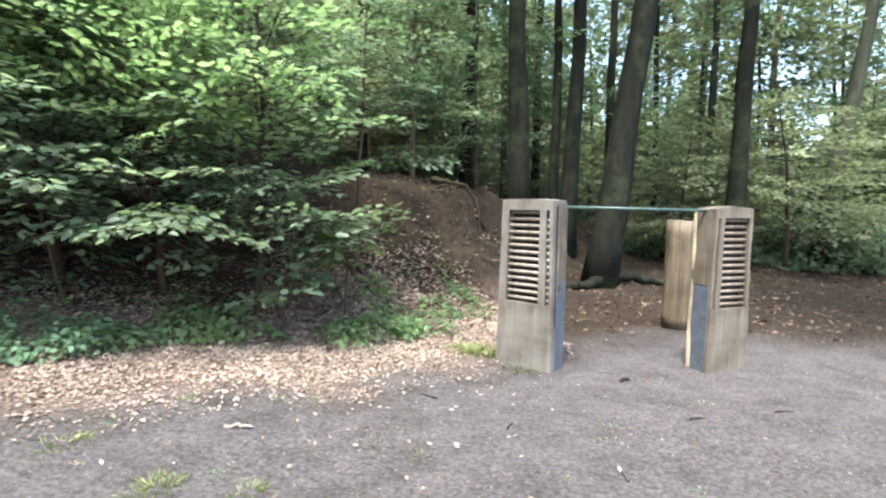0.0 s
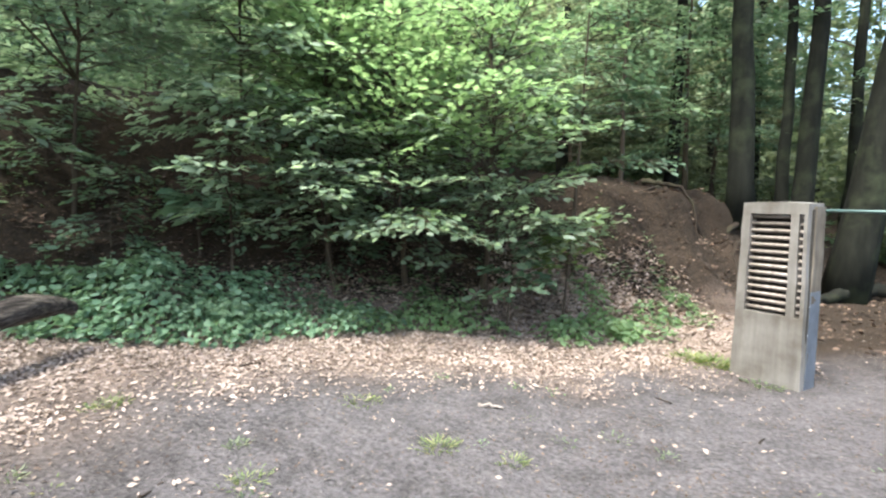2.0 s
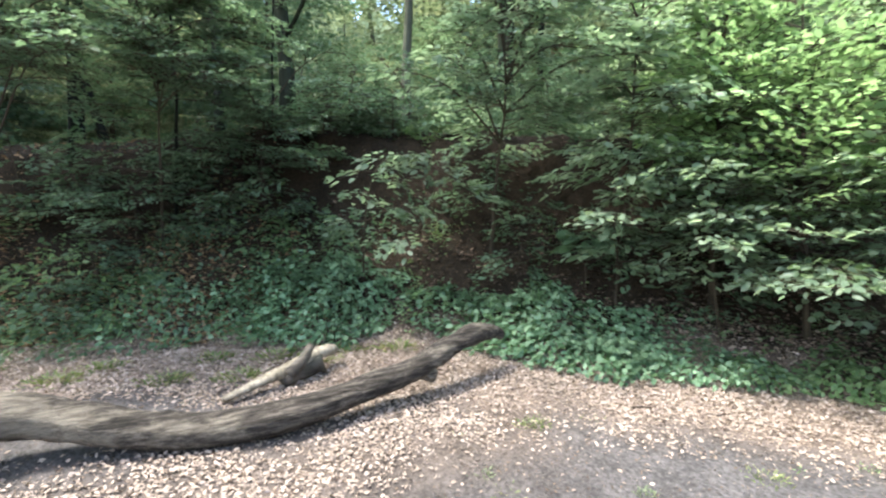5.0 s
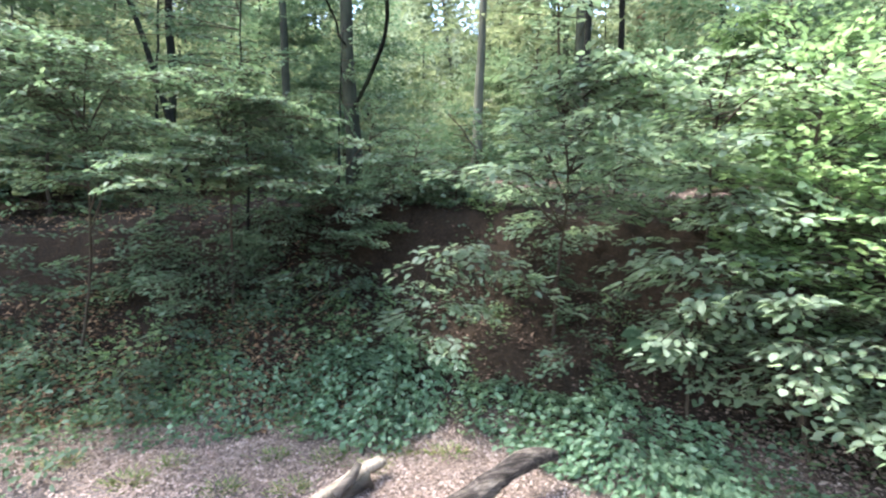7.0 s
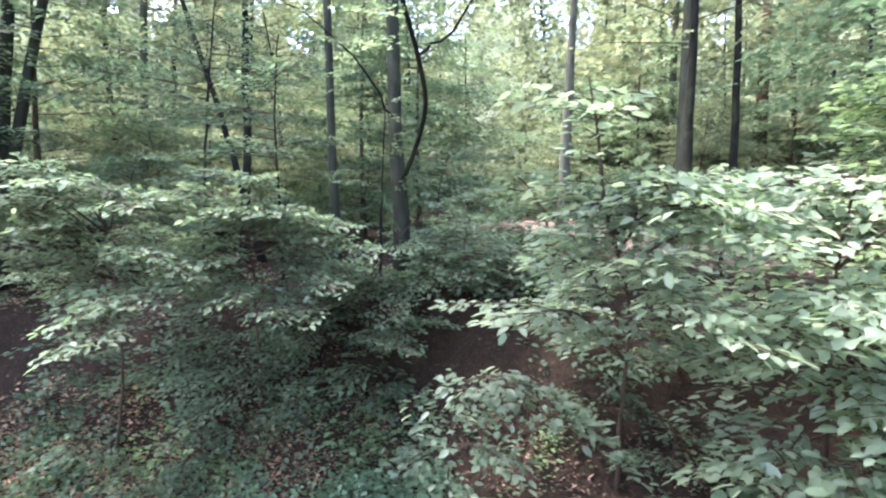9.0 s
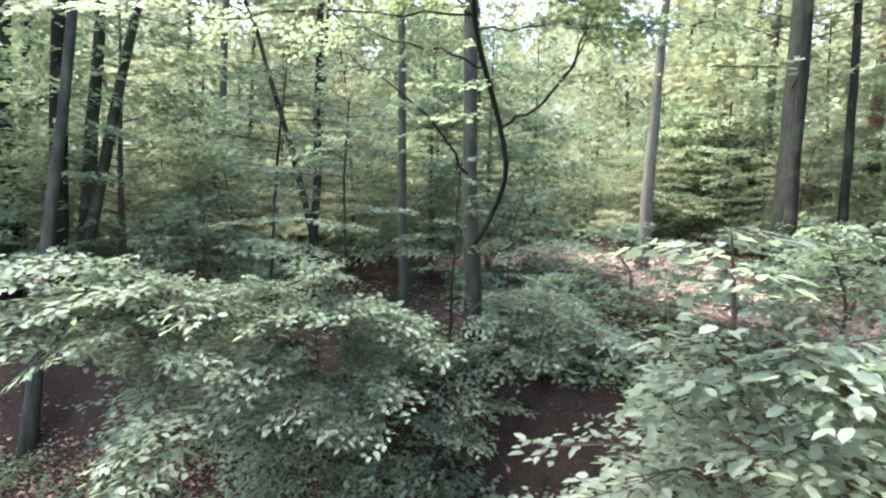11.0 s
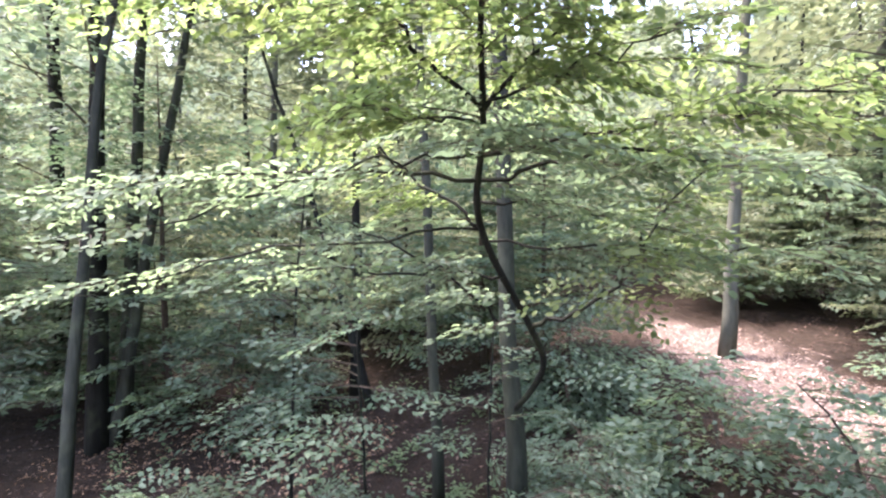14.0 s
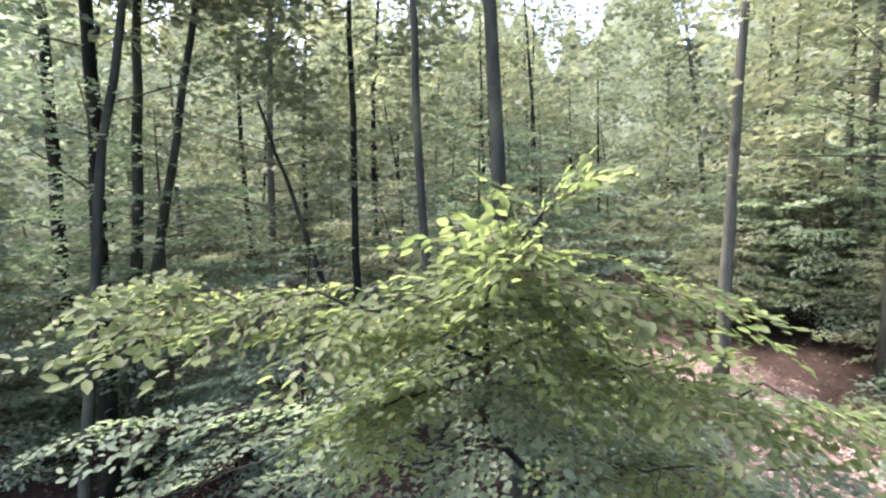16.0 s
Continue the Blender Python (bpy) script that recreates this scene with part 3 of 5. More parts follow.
ground_plants("low green plants among reddish leaves on the slope", 9000, (-8, -3.9, -5, 1.2),
              lambda d, x, y: np.clip(0.28 + 0.9 * wob(x, y, 2.1, 3.0) + 0.6 * wob(x, y, 6.0, 8.0), 0, 1) * np.clip((d + 0.5) / 0.6, 0, 1) * np.clip((1.5 - d) / 0.8, 0, 1), 0.06, LEAF_GROUND, 31)
ground_plants("low green plants scattered on the shaded slope", 5200, (-5.5, 0.4, 1.4, 6.4),
              lambda d, x, y: np.clip(0.1 + 0.9 * wob(x, y, 2.9, 5.0) + 0.6 * wob(x, y, 7.0, 2.0), 0, 1) * (d > -0.15) * (d < 1.4), 0.055, LEAF_GROUND, 32)
ground_plants("low green plants covering the floor of the wood", 9000, (-12, -6, -5, 5.5),
              lambda d, x, y: np.clip(0.12 + 0.8 * wob(x, y, 1.7, 1.0) + 0.5 * wob(x, y, 5.0, 4.0), 0, 1) * (d > 1.9) * np.clip(bare(x, y) - 1.2, 0, 1) * np.where((x < -8.3) & (y < 1.6), 0.3, 1.0), 0.075, LEAF_GROUND, 33)


# ---- trees ----
def tree_frame(name, label, x, y, group=""):
    return thing(name, label, "tree", group, at=(x, y, hz(x, y) - 0.05))


def trunk_part(parent, pts, r0, r1, material, name="trunk", sides=10, seed=0, flare=0.35, n=14, jitter=0.012, base=(0, 0, 0), label=""):
    p = curve_points(pts, n, jitter, seed) - np.asarray(base)
    u = np.linspace(0, 1, n)
    rad = r0 + (r1 - r0) * u
    if flare:
        rad = rad * (1 + flare * np.exp(-u * 14))
    v, f = tube(p, rad, sides, 0.0, 0.07, seed)
    return link_mesh(name, v, f, material, parent, label, True)


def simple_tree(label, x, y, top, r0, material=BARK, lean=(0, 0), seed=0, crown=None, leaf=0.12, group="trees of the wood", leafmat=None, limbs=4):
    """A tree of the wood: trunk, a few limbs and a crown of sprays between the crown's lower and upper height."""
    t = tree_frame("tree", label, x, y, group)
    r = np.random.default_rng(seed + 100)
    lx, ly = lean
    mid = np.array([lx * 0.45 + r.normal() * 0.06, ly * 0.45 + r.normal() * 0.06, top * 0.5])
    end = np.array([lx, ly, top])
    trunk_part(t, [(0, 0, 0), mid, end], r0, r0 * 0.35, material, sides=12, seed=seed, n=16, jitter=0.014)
    if crown:
        lo, hi, reach, count = crown
        f = Foliage(seed + 300)
        line = curve_points([(0, 0, 0), mid, end], 30)
        for i in range(count):
            hgt = lo + (hi - lo) * r.random()
            o = line[np.argmin(abs(line[:, 2] - hgt))]
            a = r.uniform(0, 2 * np.pi)
            way = np.array([np.cos(a), np.sin(a), 0.1 + 0.3 * r.random()])
            dist = reach * (0.25 + 0.75 * r.random()) * (0.6 + 0.4 * np.sin(np.pi * (hgt - lo) / max(0.1, hi - lo)))
            s = 0.35 * dist
            if i < limbs * 2:
                f.twig(o, o + way * dist, r0 * 0.16, 0.008)
            f.spray(o + way * s, way, dist - s + 0.4, 0.5 + 0.25 * dist, leaf, 0.3, 0.1, 0.85, False)
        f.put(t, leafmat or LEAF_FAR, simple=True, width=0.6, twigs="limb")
    return t


# ---- standing trees where seen, and some added for their shade ----
simple_tree("tall dark tree at the top of the eroded bank", 0.82, 8.6, 11, 0.16, lean=(-0.35, 0.1), seed=1, crown=(3.6, 10, 2.6, 34))
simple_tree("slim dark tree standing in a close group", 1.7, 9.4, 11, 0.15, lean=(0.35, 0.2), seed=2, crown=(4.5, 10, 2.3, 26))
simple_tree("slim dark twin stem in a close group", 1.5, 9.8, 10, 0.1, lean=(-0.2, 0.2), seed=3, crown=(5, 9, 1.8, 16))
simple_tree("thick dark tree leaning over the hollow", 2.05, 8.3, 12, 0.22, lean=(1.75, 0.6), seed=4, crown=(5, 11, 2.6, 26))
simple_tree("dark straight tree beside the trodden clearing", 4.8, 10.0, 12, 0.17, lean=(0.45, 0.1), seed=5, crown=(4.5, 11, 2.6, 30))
simple_tree("pale brown tree leaning at the wood's edge", 7.5, 12.0, 12, 0.17, BARK_GREY, lean=(1.6, -0.3), seed=6, crown=(5, 11, 2.8, 30))
for cx, cy, top in ((3.1, 12.6, 12), (-0.2, 11.6, 11), (6.2, 14.6, 12), (-2.2, 10.6, 10), (1.6, 14.5, 13)):
    simple_tree("leafy tree with a full dark crown in the wood", cx, cy, top, 0.12, seed=int(20 + cy * 7), crown=(2.2, top - 0.5, 2.8, 56), leaf=0.15, leafmat=LEAF)
# Unseen tree, added so its crown shades the ground behind the posts.
simple_tree("unseen tall tree added beside the path for its shade", 5.6, 1.5, 13, 0.2, lean=(-1.2, 2.6), seed=18, crown=(8.5, 12.8, 3.4, 70), leaf=0.22)
# Crowns of these two lie above view, thickened to shade the plateau.
FORKED = simple_tree("grey trunk with a low fork and a curved limb", -7.47, 1.08, 14, 0.088, BARK_DUSK, lean=(0.2, -0.24), seed=7, crown=(10.0, 13.7, 2.9, 140), leaf=0.22)
simple_tree("thin straight grey-barked tree on the bank", -7.87, 0.27, 13, 0.055, BARK_DUSK, lean=(0.1, -0.42), seed=8, crown=(9.4, 12.7, 2.6, 120), leaf=0.2)
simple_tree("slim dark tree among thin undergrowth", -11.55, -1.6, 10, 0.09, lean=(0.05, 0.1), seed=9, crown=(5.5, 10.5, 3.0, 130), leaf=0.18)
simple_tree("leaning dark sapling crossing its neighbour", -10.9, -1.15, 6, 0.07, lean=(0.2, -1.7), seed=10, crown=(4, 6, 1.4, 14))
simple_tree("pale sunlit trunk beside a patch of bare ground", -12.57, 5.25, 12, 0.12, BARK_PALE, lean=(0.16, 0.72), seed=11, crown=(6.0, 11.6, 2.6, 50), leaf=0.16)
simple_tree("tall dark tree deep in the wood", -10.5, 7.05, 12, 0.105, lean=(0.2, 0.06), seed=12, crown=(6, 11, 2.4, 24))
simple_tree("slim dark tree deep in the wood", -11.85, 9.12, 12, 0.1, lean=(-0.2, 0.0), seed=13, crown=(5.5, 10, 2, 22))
simple_tree("reddish pine trunk deep in the wood", -16.1, 13.4, 13, 0.22, BARK_PINE, lean=(0.2, 0.3), seed=14, crown=(8, 12, 2.2, 16))
# The high crowns of this group are thickened to shade the undergrowth.
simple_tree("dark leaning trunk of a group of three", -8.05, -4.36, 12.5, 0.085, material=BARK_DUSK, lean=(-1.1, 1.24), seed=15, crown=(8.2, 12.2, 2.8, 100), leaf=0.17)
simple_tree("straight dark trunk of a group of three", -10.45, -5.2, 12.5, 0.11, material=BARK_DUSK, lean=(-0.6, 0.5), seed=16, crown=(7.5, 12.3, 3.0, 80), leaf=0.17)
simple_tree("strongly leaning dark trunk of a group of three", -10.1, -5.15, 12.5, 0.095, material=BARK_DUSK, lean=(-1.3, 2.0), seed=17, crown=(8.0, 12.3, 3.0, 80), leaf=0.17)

# Trees added mostly out of view, to shade the bank and undergrowth.
simple_tree("tall leafy tree added to shade the bank's end", -8.0, -7.4, 13, 0.15, lean=(0.2, 2.6), seed=71, crown=(7.0, 12.7, 2.2, 100), leaf=0.17, leafmat=LEAF_PALE)
# Their pale leaf colour stands for sunlit foliage at this side.
for sx, sy, top, rr in ((-10.0, -5.3, 13, 2.8), (-7.8, -8.6, 14, 3.2), (-11.6, -7.2, 14, 3.0), (-9.3, -8.2, 13, 3.0)):
    simple_tree("tall leafy tree added to shade the bank's end", sx, sy, top, 0.15, seed=int(-sx * 10 - sy), crown=(3.0, top - 3.5, rr * 0.8, 40), leaf=0.16, leafmat=LEAF_PALE)

# ---- the wood behind ----
def wood_type(seed, top, r0, bark, lo, hi, reach, count, leaf):
    t = thing("tree", "slender woodland tree with thin leafy branches", "tree", "trees of the far wood", at=(0, 0, 0))
    r = np.random.default_rng(seed)
    mid, end = np.array([r.normal() * 0.15, r.normal() * 0.15, top * 0.5]), np.array([r.normal() * 0.4, r.normal() * 0.4, top])
    trunk_part(t, [(0, 0, 0), mid, end], r0, r0 * 0.4, bark, seed=seed, sides=7, n=9)
    f = Foliage(seed + 1)
    line = curve_points([(0, 0, 0), mid, end], 30)
    for i in range(count):
        hgt = lo + (hi - lo) * r.random() ** 1.1
        o = line[np.argmin(abs(line[:, 2] - hgt))]
        a = r.uniform(0, 2 * np.pi)
        way = np.array([np.cos(a), np.sin(a), 0.05 + 0.3 * r.random()])
        dist = reach * (0.4 + 0.6 * r.random())
        if i % 4 == 0:
            f.twig(o, o + way * dist * 0.9, 0.022, 0.006)
        f.spray(o + way * dist * 0.35, way, dist * 0.75, 0.55 + 0.2 * dist, leaf, 0.3, 0.1, 0.8, False)
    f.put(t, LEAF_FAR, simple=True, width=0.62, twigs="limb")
    return t


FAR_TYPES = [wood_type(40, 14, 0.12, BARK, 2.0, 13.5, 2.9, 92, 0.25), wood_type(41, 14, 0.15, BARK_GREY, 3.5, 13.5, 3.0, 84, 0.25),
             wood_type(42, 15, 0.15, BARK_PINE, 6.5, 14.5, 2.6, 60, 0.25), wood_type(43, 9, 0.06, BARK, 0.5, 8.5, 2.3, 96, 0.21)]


def far_wood():
    r = np.random.default_rng(77)
    placed = []
    first = [True] * 4
    tries = 0
    while len(placed) < 130 and tries < 6000:
        tries += 1
        x, y = r.uniform(-45, 24), r.uniform(-30, 46)
        d = float(bank(np.array([x]), np.array([y]))[0][0])
        if d < 4.5 and not (x > 3.5 and y > 12.5 and y > 20 - x):
            continue
        if y < -12 and x > -12:
            continue
        if min([(x - a) ** 2 + (y - b) ** 2 for a, b in placed] + [99]) < 3.4:
            continue
        if float(strip(np.array([x]), np.array([y]))[0]) < 2.6:
            continue
        ahead = np.array([1.2, 2.4, 3.6, 4.8, 6.0])
        if x < -7 and strip(x - 0.24 * ahead, y + 0.97 * ahead).min() < 1.2 and r.random() < 0.85:
            continue
        near = math.hypot(x + 3, y - 2)
        if r.random() > 1.2 - near / 55:
            continue
        k = int(r.choice(4, p=[0.42, 0.24, 0.04, 0.3]))
        m = pose(x, y, hz(x, y) - 0.08, r.normal() * 1.5, r.normal() * 1.5, r.uniform(0, 360)) @ Matrix.Scale(r.uniform(0.8, 1.15), 4)
        if first[k]:
            FAR_TYPES[k].matrix_basis = m
            first[k] = False
        else:
            o = FAR_TYPES[k]
            c = copy_thing(o, m)
            c.matrix_basis = m
        placed.append((x, y))


far_wood()


def woods_beyond():
    """The leaf mass of the wood farther off, in hanging clumps with gaps between: nobody could count its leaves."""
    r = np.random.default_rng(88)
    m = 3400
    az = np.radians(r.uniform(-55, 150, m))
    dist = r.uniform(16, 62, m)
    cx, cy = -2 - np.sin(az) * dist, 1.5 + np.cos(az) * dist
    g = height(cx, cy)
    low = r.random(m) < 0.42
    cz = g + np.where(low, r.uniform(0.3, 3.2, m), 3.0 + (7 + 0.5 * dist) * r.random(m))
    size = (0.7 + 0.022 * dist) * r.uniform(0.7, 1.5, m)
    n = 76
    q = unit(r.normal(size=(m, n, 3))) * r.random((m, n, 1)) ** 0.5
    P = np.stack([cx, cy, cz], -1)[:, None] + q * (size[:, None, None] * np.array([1.5, 1.5, 0.55]))
    P[..., 2] -= 0.2 * (q[..., 0] ** 2 + q[..., 1] ** 2) * size[:, None]
    P = P.reshape(-1, 3)
    k = len(P)
    a = r.uniform(0, 2 * np.pi, k)
    D = np.stack([np.cos(a), np.sin(a), r.normal(size=k) * 0.3 - 0.1], -1)
    N = np.array([0, 0, 1.0]) + r.normal(size=(k, 3)) * 0.5
    far = np.repeat(dist, n)
    ok = P[:, 2] > height(P[:, 0], P[:, 1]) + 0.05
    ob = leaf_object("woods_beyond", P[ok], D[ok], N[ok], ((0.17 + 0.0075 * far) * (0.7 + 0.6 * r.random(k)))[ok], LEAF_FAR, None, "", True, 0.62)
    tagged(ob, "dense green foliage of the wood farther off", "woods", kind="stuff")


woods_beyond()


def backdrop():
    """The closed wall of the wood in the far distance."""
    m, n, l, b = mat("distant_wood_glow", 0.95)
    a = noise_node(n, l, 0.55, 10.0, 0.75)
    # The palest stop imitates sky showing through gaps in the leaves.
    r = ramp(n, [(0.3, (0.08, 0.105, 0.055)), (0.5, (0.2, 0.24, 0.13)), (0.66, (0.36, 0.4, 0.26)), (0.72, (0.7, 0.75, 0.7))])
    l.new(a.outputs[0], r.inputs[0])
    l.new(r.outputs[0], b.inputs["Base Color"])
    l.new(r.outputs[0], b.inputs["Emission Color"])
    # Faint glow of the wall stands in for haze.
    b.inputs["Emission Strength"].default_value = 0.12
    verts, faces = [], []
    k, rows = 150, 6
    for i in range(k):
        az = radians(-70 + 235 * i / (k - 1))
        top = (13 if i < 40 else 31) + 4 * math.sin(i * 0.7) + 4 * math.sin(i * 2.3 + 1)
        for j in range(rows):
            rad = 72 + 1.6 * math.sin(i * 1.7 + j * 2.1)
            verts.append((-2 - math.sin(az) * rad, 1.5 + math.cos(az) * rad, -1 + (top + 1) * j / (rows - 1)))
    for i in range(k - 1):
        for j in range(rows - 1):
            q = i * rows + j
            faces.append((q, q + 1, q + rows + 1, q + rows))
    tagged(link_mesh("backdrop", verts, faces, m, None, "", True), "glowing green backdrop for the hazy distant wood", "backdrop", kind="structure")


backdrop()


# ---- bushes and young trees ----
def young_tree(name, label, base, stem, r0, sprays, leaf, material, seed, reach=(0.4, 1.1), zone=(0.25, 1.0), bias=None, category="bush", group="", dense=1.0, bark=TWIG, rise=0.15, droop=0.14, top=None, topfrom=0.7, arms=()):
    """A young tree or bush: one stem along the given line (from the base), with flat sprays of leaves along it."""
    x, y = base
    z = hz(x, y)
    t = thing(name, label, category, group, at=(x, y, z - 0.03))
    r = np.random.default_rng(seed)
    line = curve_points([(0, 0, 0)] + list(stem), 40)
    trunk_part(t, [(0, 0, 0)] + list(stem), r0, r0 * 0.25, bark, "stem", 7, seed, 0.2, 18, r0 * 0.2)
    f, g = Foliage(seed + 1), Foliage(seed + 2)
    for i in range(sprays):
        u = zone[0] + (zone[1] - zone[0]) * (i + r.random()) / sprays
        o = line[min(39, int(u * 39))]
        a = r.uniform(0, 2 * np.pi)
        way = np.array([np.cos(a), np.sin(a), 0])
        if bias is not None:
            way = unit(way + np.array([bias[0], bias[1], 0.0]))
        way[2] = rise * (0.3 + r.random()) + (0.5 if u > 0.95 else 0)
        k = 1 - 0.6 * max(0, (u - 0.55) / 0.45)
        dist = (reach[0] + (reach[1] - reach[0]) * r.random()) * k
        tgt = g if (top is not None and u > topfrom + 0.12 * r.normal()) else f
        s = 0.25 * dist
        f.twig(o, o + unit(way) * s, 0.007 + r0 * 0.12, 0.006)
        tgt.spray(o + unit(way) * s, way, dist * 0.8, 0.22 + 0.33 * dist, leaf, 0.22, droop, dense)
    here = np.array(t.location)
    for u, end, n in arms:
        o, e = line[min(39, int(u * 39))], np.asarray(end, float) - here
        mid = (o + e) / 2 + np.array([0, 0, 0.12 * np.linalg.norm(e - o)])
        q = curve_points([o, mid, e], 10)
        v, fc = tube(q, np.linspace(0.4 * r0 + 0.004, 0.003, 10), 5, 0, 0.05, seed)
        link_mesh("branch", v, fc, bark, t, "", True)
        for s in np.linspace(0.35, 0.95, n):
            way = (e - o) + r.normal(size=3) * 0.45 * np.linalg.norm(e - o) * np.array([1, 1, 0.1])
            way[2] = 0.05 * np.linalg.norm(way)
            L = (0.35 + 0.3 * r.random()) * (reach[1] * 0.6 + 0.25)
            f.spray(q[int(s * 9)], way, L, 0.16 + 0.3 * L, leaf, 0.2, droop, dense)
    if f.P:
        f.put(t, material)
    # Upper sprays take the brighter leaf: sunlight on the crown's top as colour.
    if g.P:
        g.put(t, top, "lit_young_foliage", "yellow-green young leaves with sunlight put into their colour")
    return t


def bush_group():
    big = "bushy young beech with layered green leaves on the bank"
    young_tree("young_beech", big, (-1.75, 4.5), [(0.1, -0.1, 1.5), (0.05, -0.1, 3.3)], 0.035, 84, 0.088, LEAF_PALE, 201, (0.6, 1.4), (0.14, 1.0), (0.1, -0.6), top=LEAF_FRESH, topfrom=0.42, dense=1.0, rise=0.55, droop=0.1,
               arms=[(0.25, (-1.15, 4.2, 1.5), 3), (0.3, (-1.5, 3.6, 1.5), 4), (0.45, (-1.85, 3.75, 1.95), 4), (0.5, (-1.0, 4.2, 2.2), 4)])
    young_tree("young_beech", big, (-2.5, 4.3), [(0.0, -0.2, 1.4), (-0.1, -0.2, 3.2)], 0.03, 84, 0.088, LEAF_PALE, 202, (0.6, 1.35), (0.16, 1.0), (0, -0.6), top=LEAF_FRESH, topfrom=0.32, dense=1.0, rise=0.55, droop=0.1,
               arms=[(0.22, (-2.35, 3.4, 1.0), 5), (0.25, (-1.9, 3.55, 1.05), 5), (0.3, (-2.5, 3.25, 1.5), 5), (0.35, (-2.4, 3.7, 1.6), 4), (0.5, (-2.9, 3.3, 2.1), 4)])
    young_tree("young_beech", big, (-3.2, 4.0), [(0.05, -0.1, 1.4), (0.1, -0.1, 3.0)], 0.03, 76, 0.088, LEAF_PALE, 203, (0.5, 1.25), (0.18, 1.0), (0, -0.5), top=LEAF_FRESH, topfrom=0.35, dense=1.0, rise=0.55, droop=0.1,
               arms=[(0.24, (-3.1, 3.1, 1.05), 5), (0.3, (-3.5, 3.1, 1.5), 4), (0.4, (-3.0, 3.0, 1.8), 4)])
    young_tree("young_beech", "slim young beech reaching over the bare earth bank", (-1.1, 5.3), [(0.1, -0.1, 1.2), (0.2, -0.1, 3.4)], 0.028, 34, 0.08, LEAF, 204, (0.45, 0.95), (0.5, 1.0), (-0.1, -0.3), top=LEAF_FRESH, topfrom=0.85)
    young_tree("young_beech", "tall young beech behind the bushes of the bank", (-2.6, 5.9), [(0.1, 0, 1.4), (0.0, -0.1, 2.9)], 0.04, 90, 0.09, LEAF_PALE, 205, (0.7, 1.6), (0.15, 1.0), (0, -0.2), top=LEAF_FRESH, topfrom=0.6, rise=0.4)
    young_tree("young_beech", "tall young beech behind the bushes of the bank", (-4.3, 5.0), [(0.1, 0, 1.2), (0.1, -0.1, 2.3)], 0.04, 90, 0.09, LEAF_PALE, 206, (0.7, 1.5), (0.15, 1.0), (0.1, -0.2), top=LEAF_FRESH, topfrom=0.6, rise=0.4)
    young_tree("young_beech", "tall young beech with fresh green leaves on the bank", (-3.5, 4.75), [(0.1, 0, 1.2), (0.0, -0.1, 2.3)], 0.035, 72, 0.09, LEAF_FRESH, 220, (0.6, 1.4), (0.25, 1.0), (0.1, -0.4), rise=0.45)
    young_tree("young_beech", "tall thin young beech at the top of the bank", (-0.8, 7.6), [(0.0, 0, 2.0), (0.1, -0.1, 5.0)], 0.035, 70, 0.09, LEAF, 207, (0.6, 1.5), (0.25, 1.0), (-0.1, -0.2))
    young_tree("chestnut_sapling", "small sapling with a fan of large leaves", (-1.42, 4.2), [(0.02, 0, 0.4), (0.05, -0.05, 0.75)], 0.012, 12, 0.12, LEAF, 208, (0.18, 0.4), (0.5, 1.0), None, dense=0.8)
    young_tree("chestnut_sapling", "leafy sprig leaning from the bank's foot", (-1.0, 4.55), [(0.05, -0.05, 0.6), (0.12, -0.2, 1.05)], 0.012, 12, 0.1, LEAF_BRIGHT, 209, (0.2, 0.4), (0.55, 1.0), None, dense=0.8)
    # over the steep part of the bank
    young_tree("arching_sapling", "sapling with arching sprays of pale green leaves", (-5.25, 1.3), [(0.0, -0.03, 0.55), (0.15, 0.05, 2.0 - hz(-5.25, 1.3)), (0.4, 0.4, 2.1 - hz(-5.25, 1.3)), (0.6, 0.95, 1.7 - hz(-5.25, 1.3))], 0.012, 34, 0.095, LEAF_PALE, 210, (0.22, 0.42), (0.3, 1.0), (0.3, -0.1), dense=1.2, droop=0.45,
               arms=[(0.35, (-4.55, 1.62, 1.55), 8), (0.3, (-5.0, 1.0, 1.5), 7), (0.25, (-4.5, 1.36, 1.25), 6), (0.95, (-4.5, 2.4, 1.5), 5)])
    young_tree("young_hazel", "leaning sapling with a broad crown over the bank", (-5.05, 2.72), [(0.15, -0.05, 0.8), (0.6, -0.25, 1.7), (1.15, -0.75, 2.45)], 0.024, 40, 0.086, LEAF_BROAD, 211, (0.45, 1.1), (0.5, 1.0), (0.2, 0.3), dense=1.1,
               arms=[(0.5, (-4.4, 1.22, 2.8), 5), (0.5, (-3.85, 1.4, 2.81), 9), (0.6, (-4.17, 1.68, 3.2), 9), (0.8, (-3.96, 1.92, 3.48), 9), (0.9, (-3.63, 2.1, 3.6), 9), (0.98, (-3.51, 1.69, 4.1), 6), (0.7, (-3.41, 2.09, 3.13), 9),
                     (0.85, (-3.56, 2.4, 3.65), 9), (0.9, (-3.26, 2.29, 3.41), 9), (0.7, (-3.06, 2.22, 2.75), 9), (0.8, (-3.0, 2.44, 3.25), 9), (0.6, (-2.95, 2.6, 2.75), 8)])
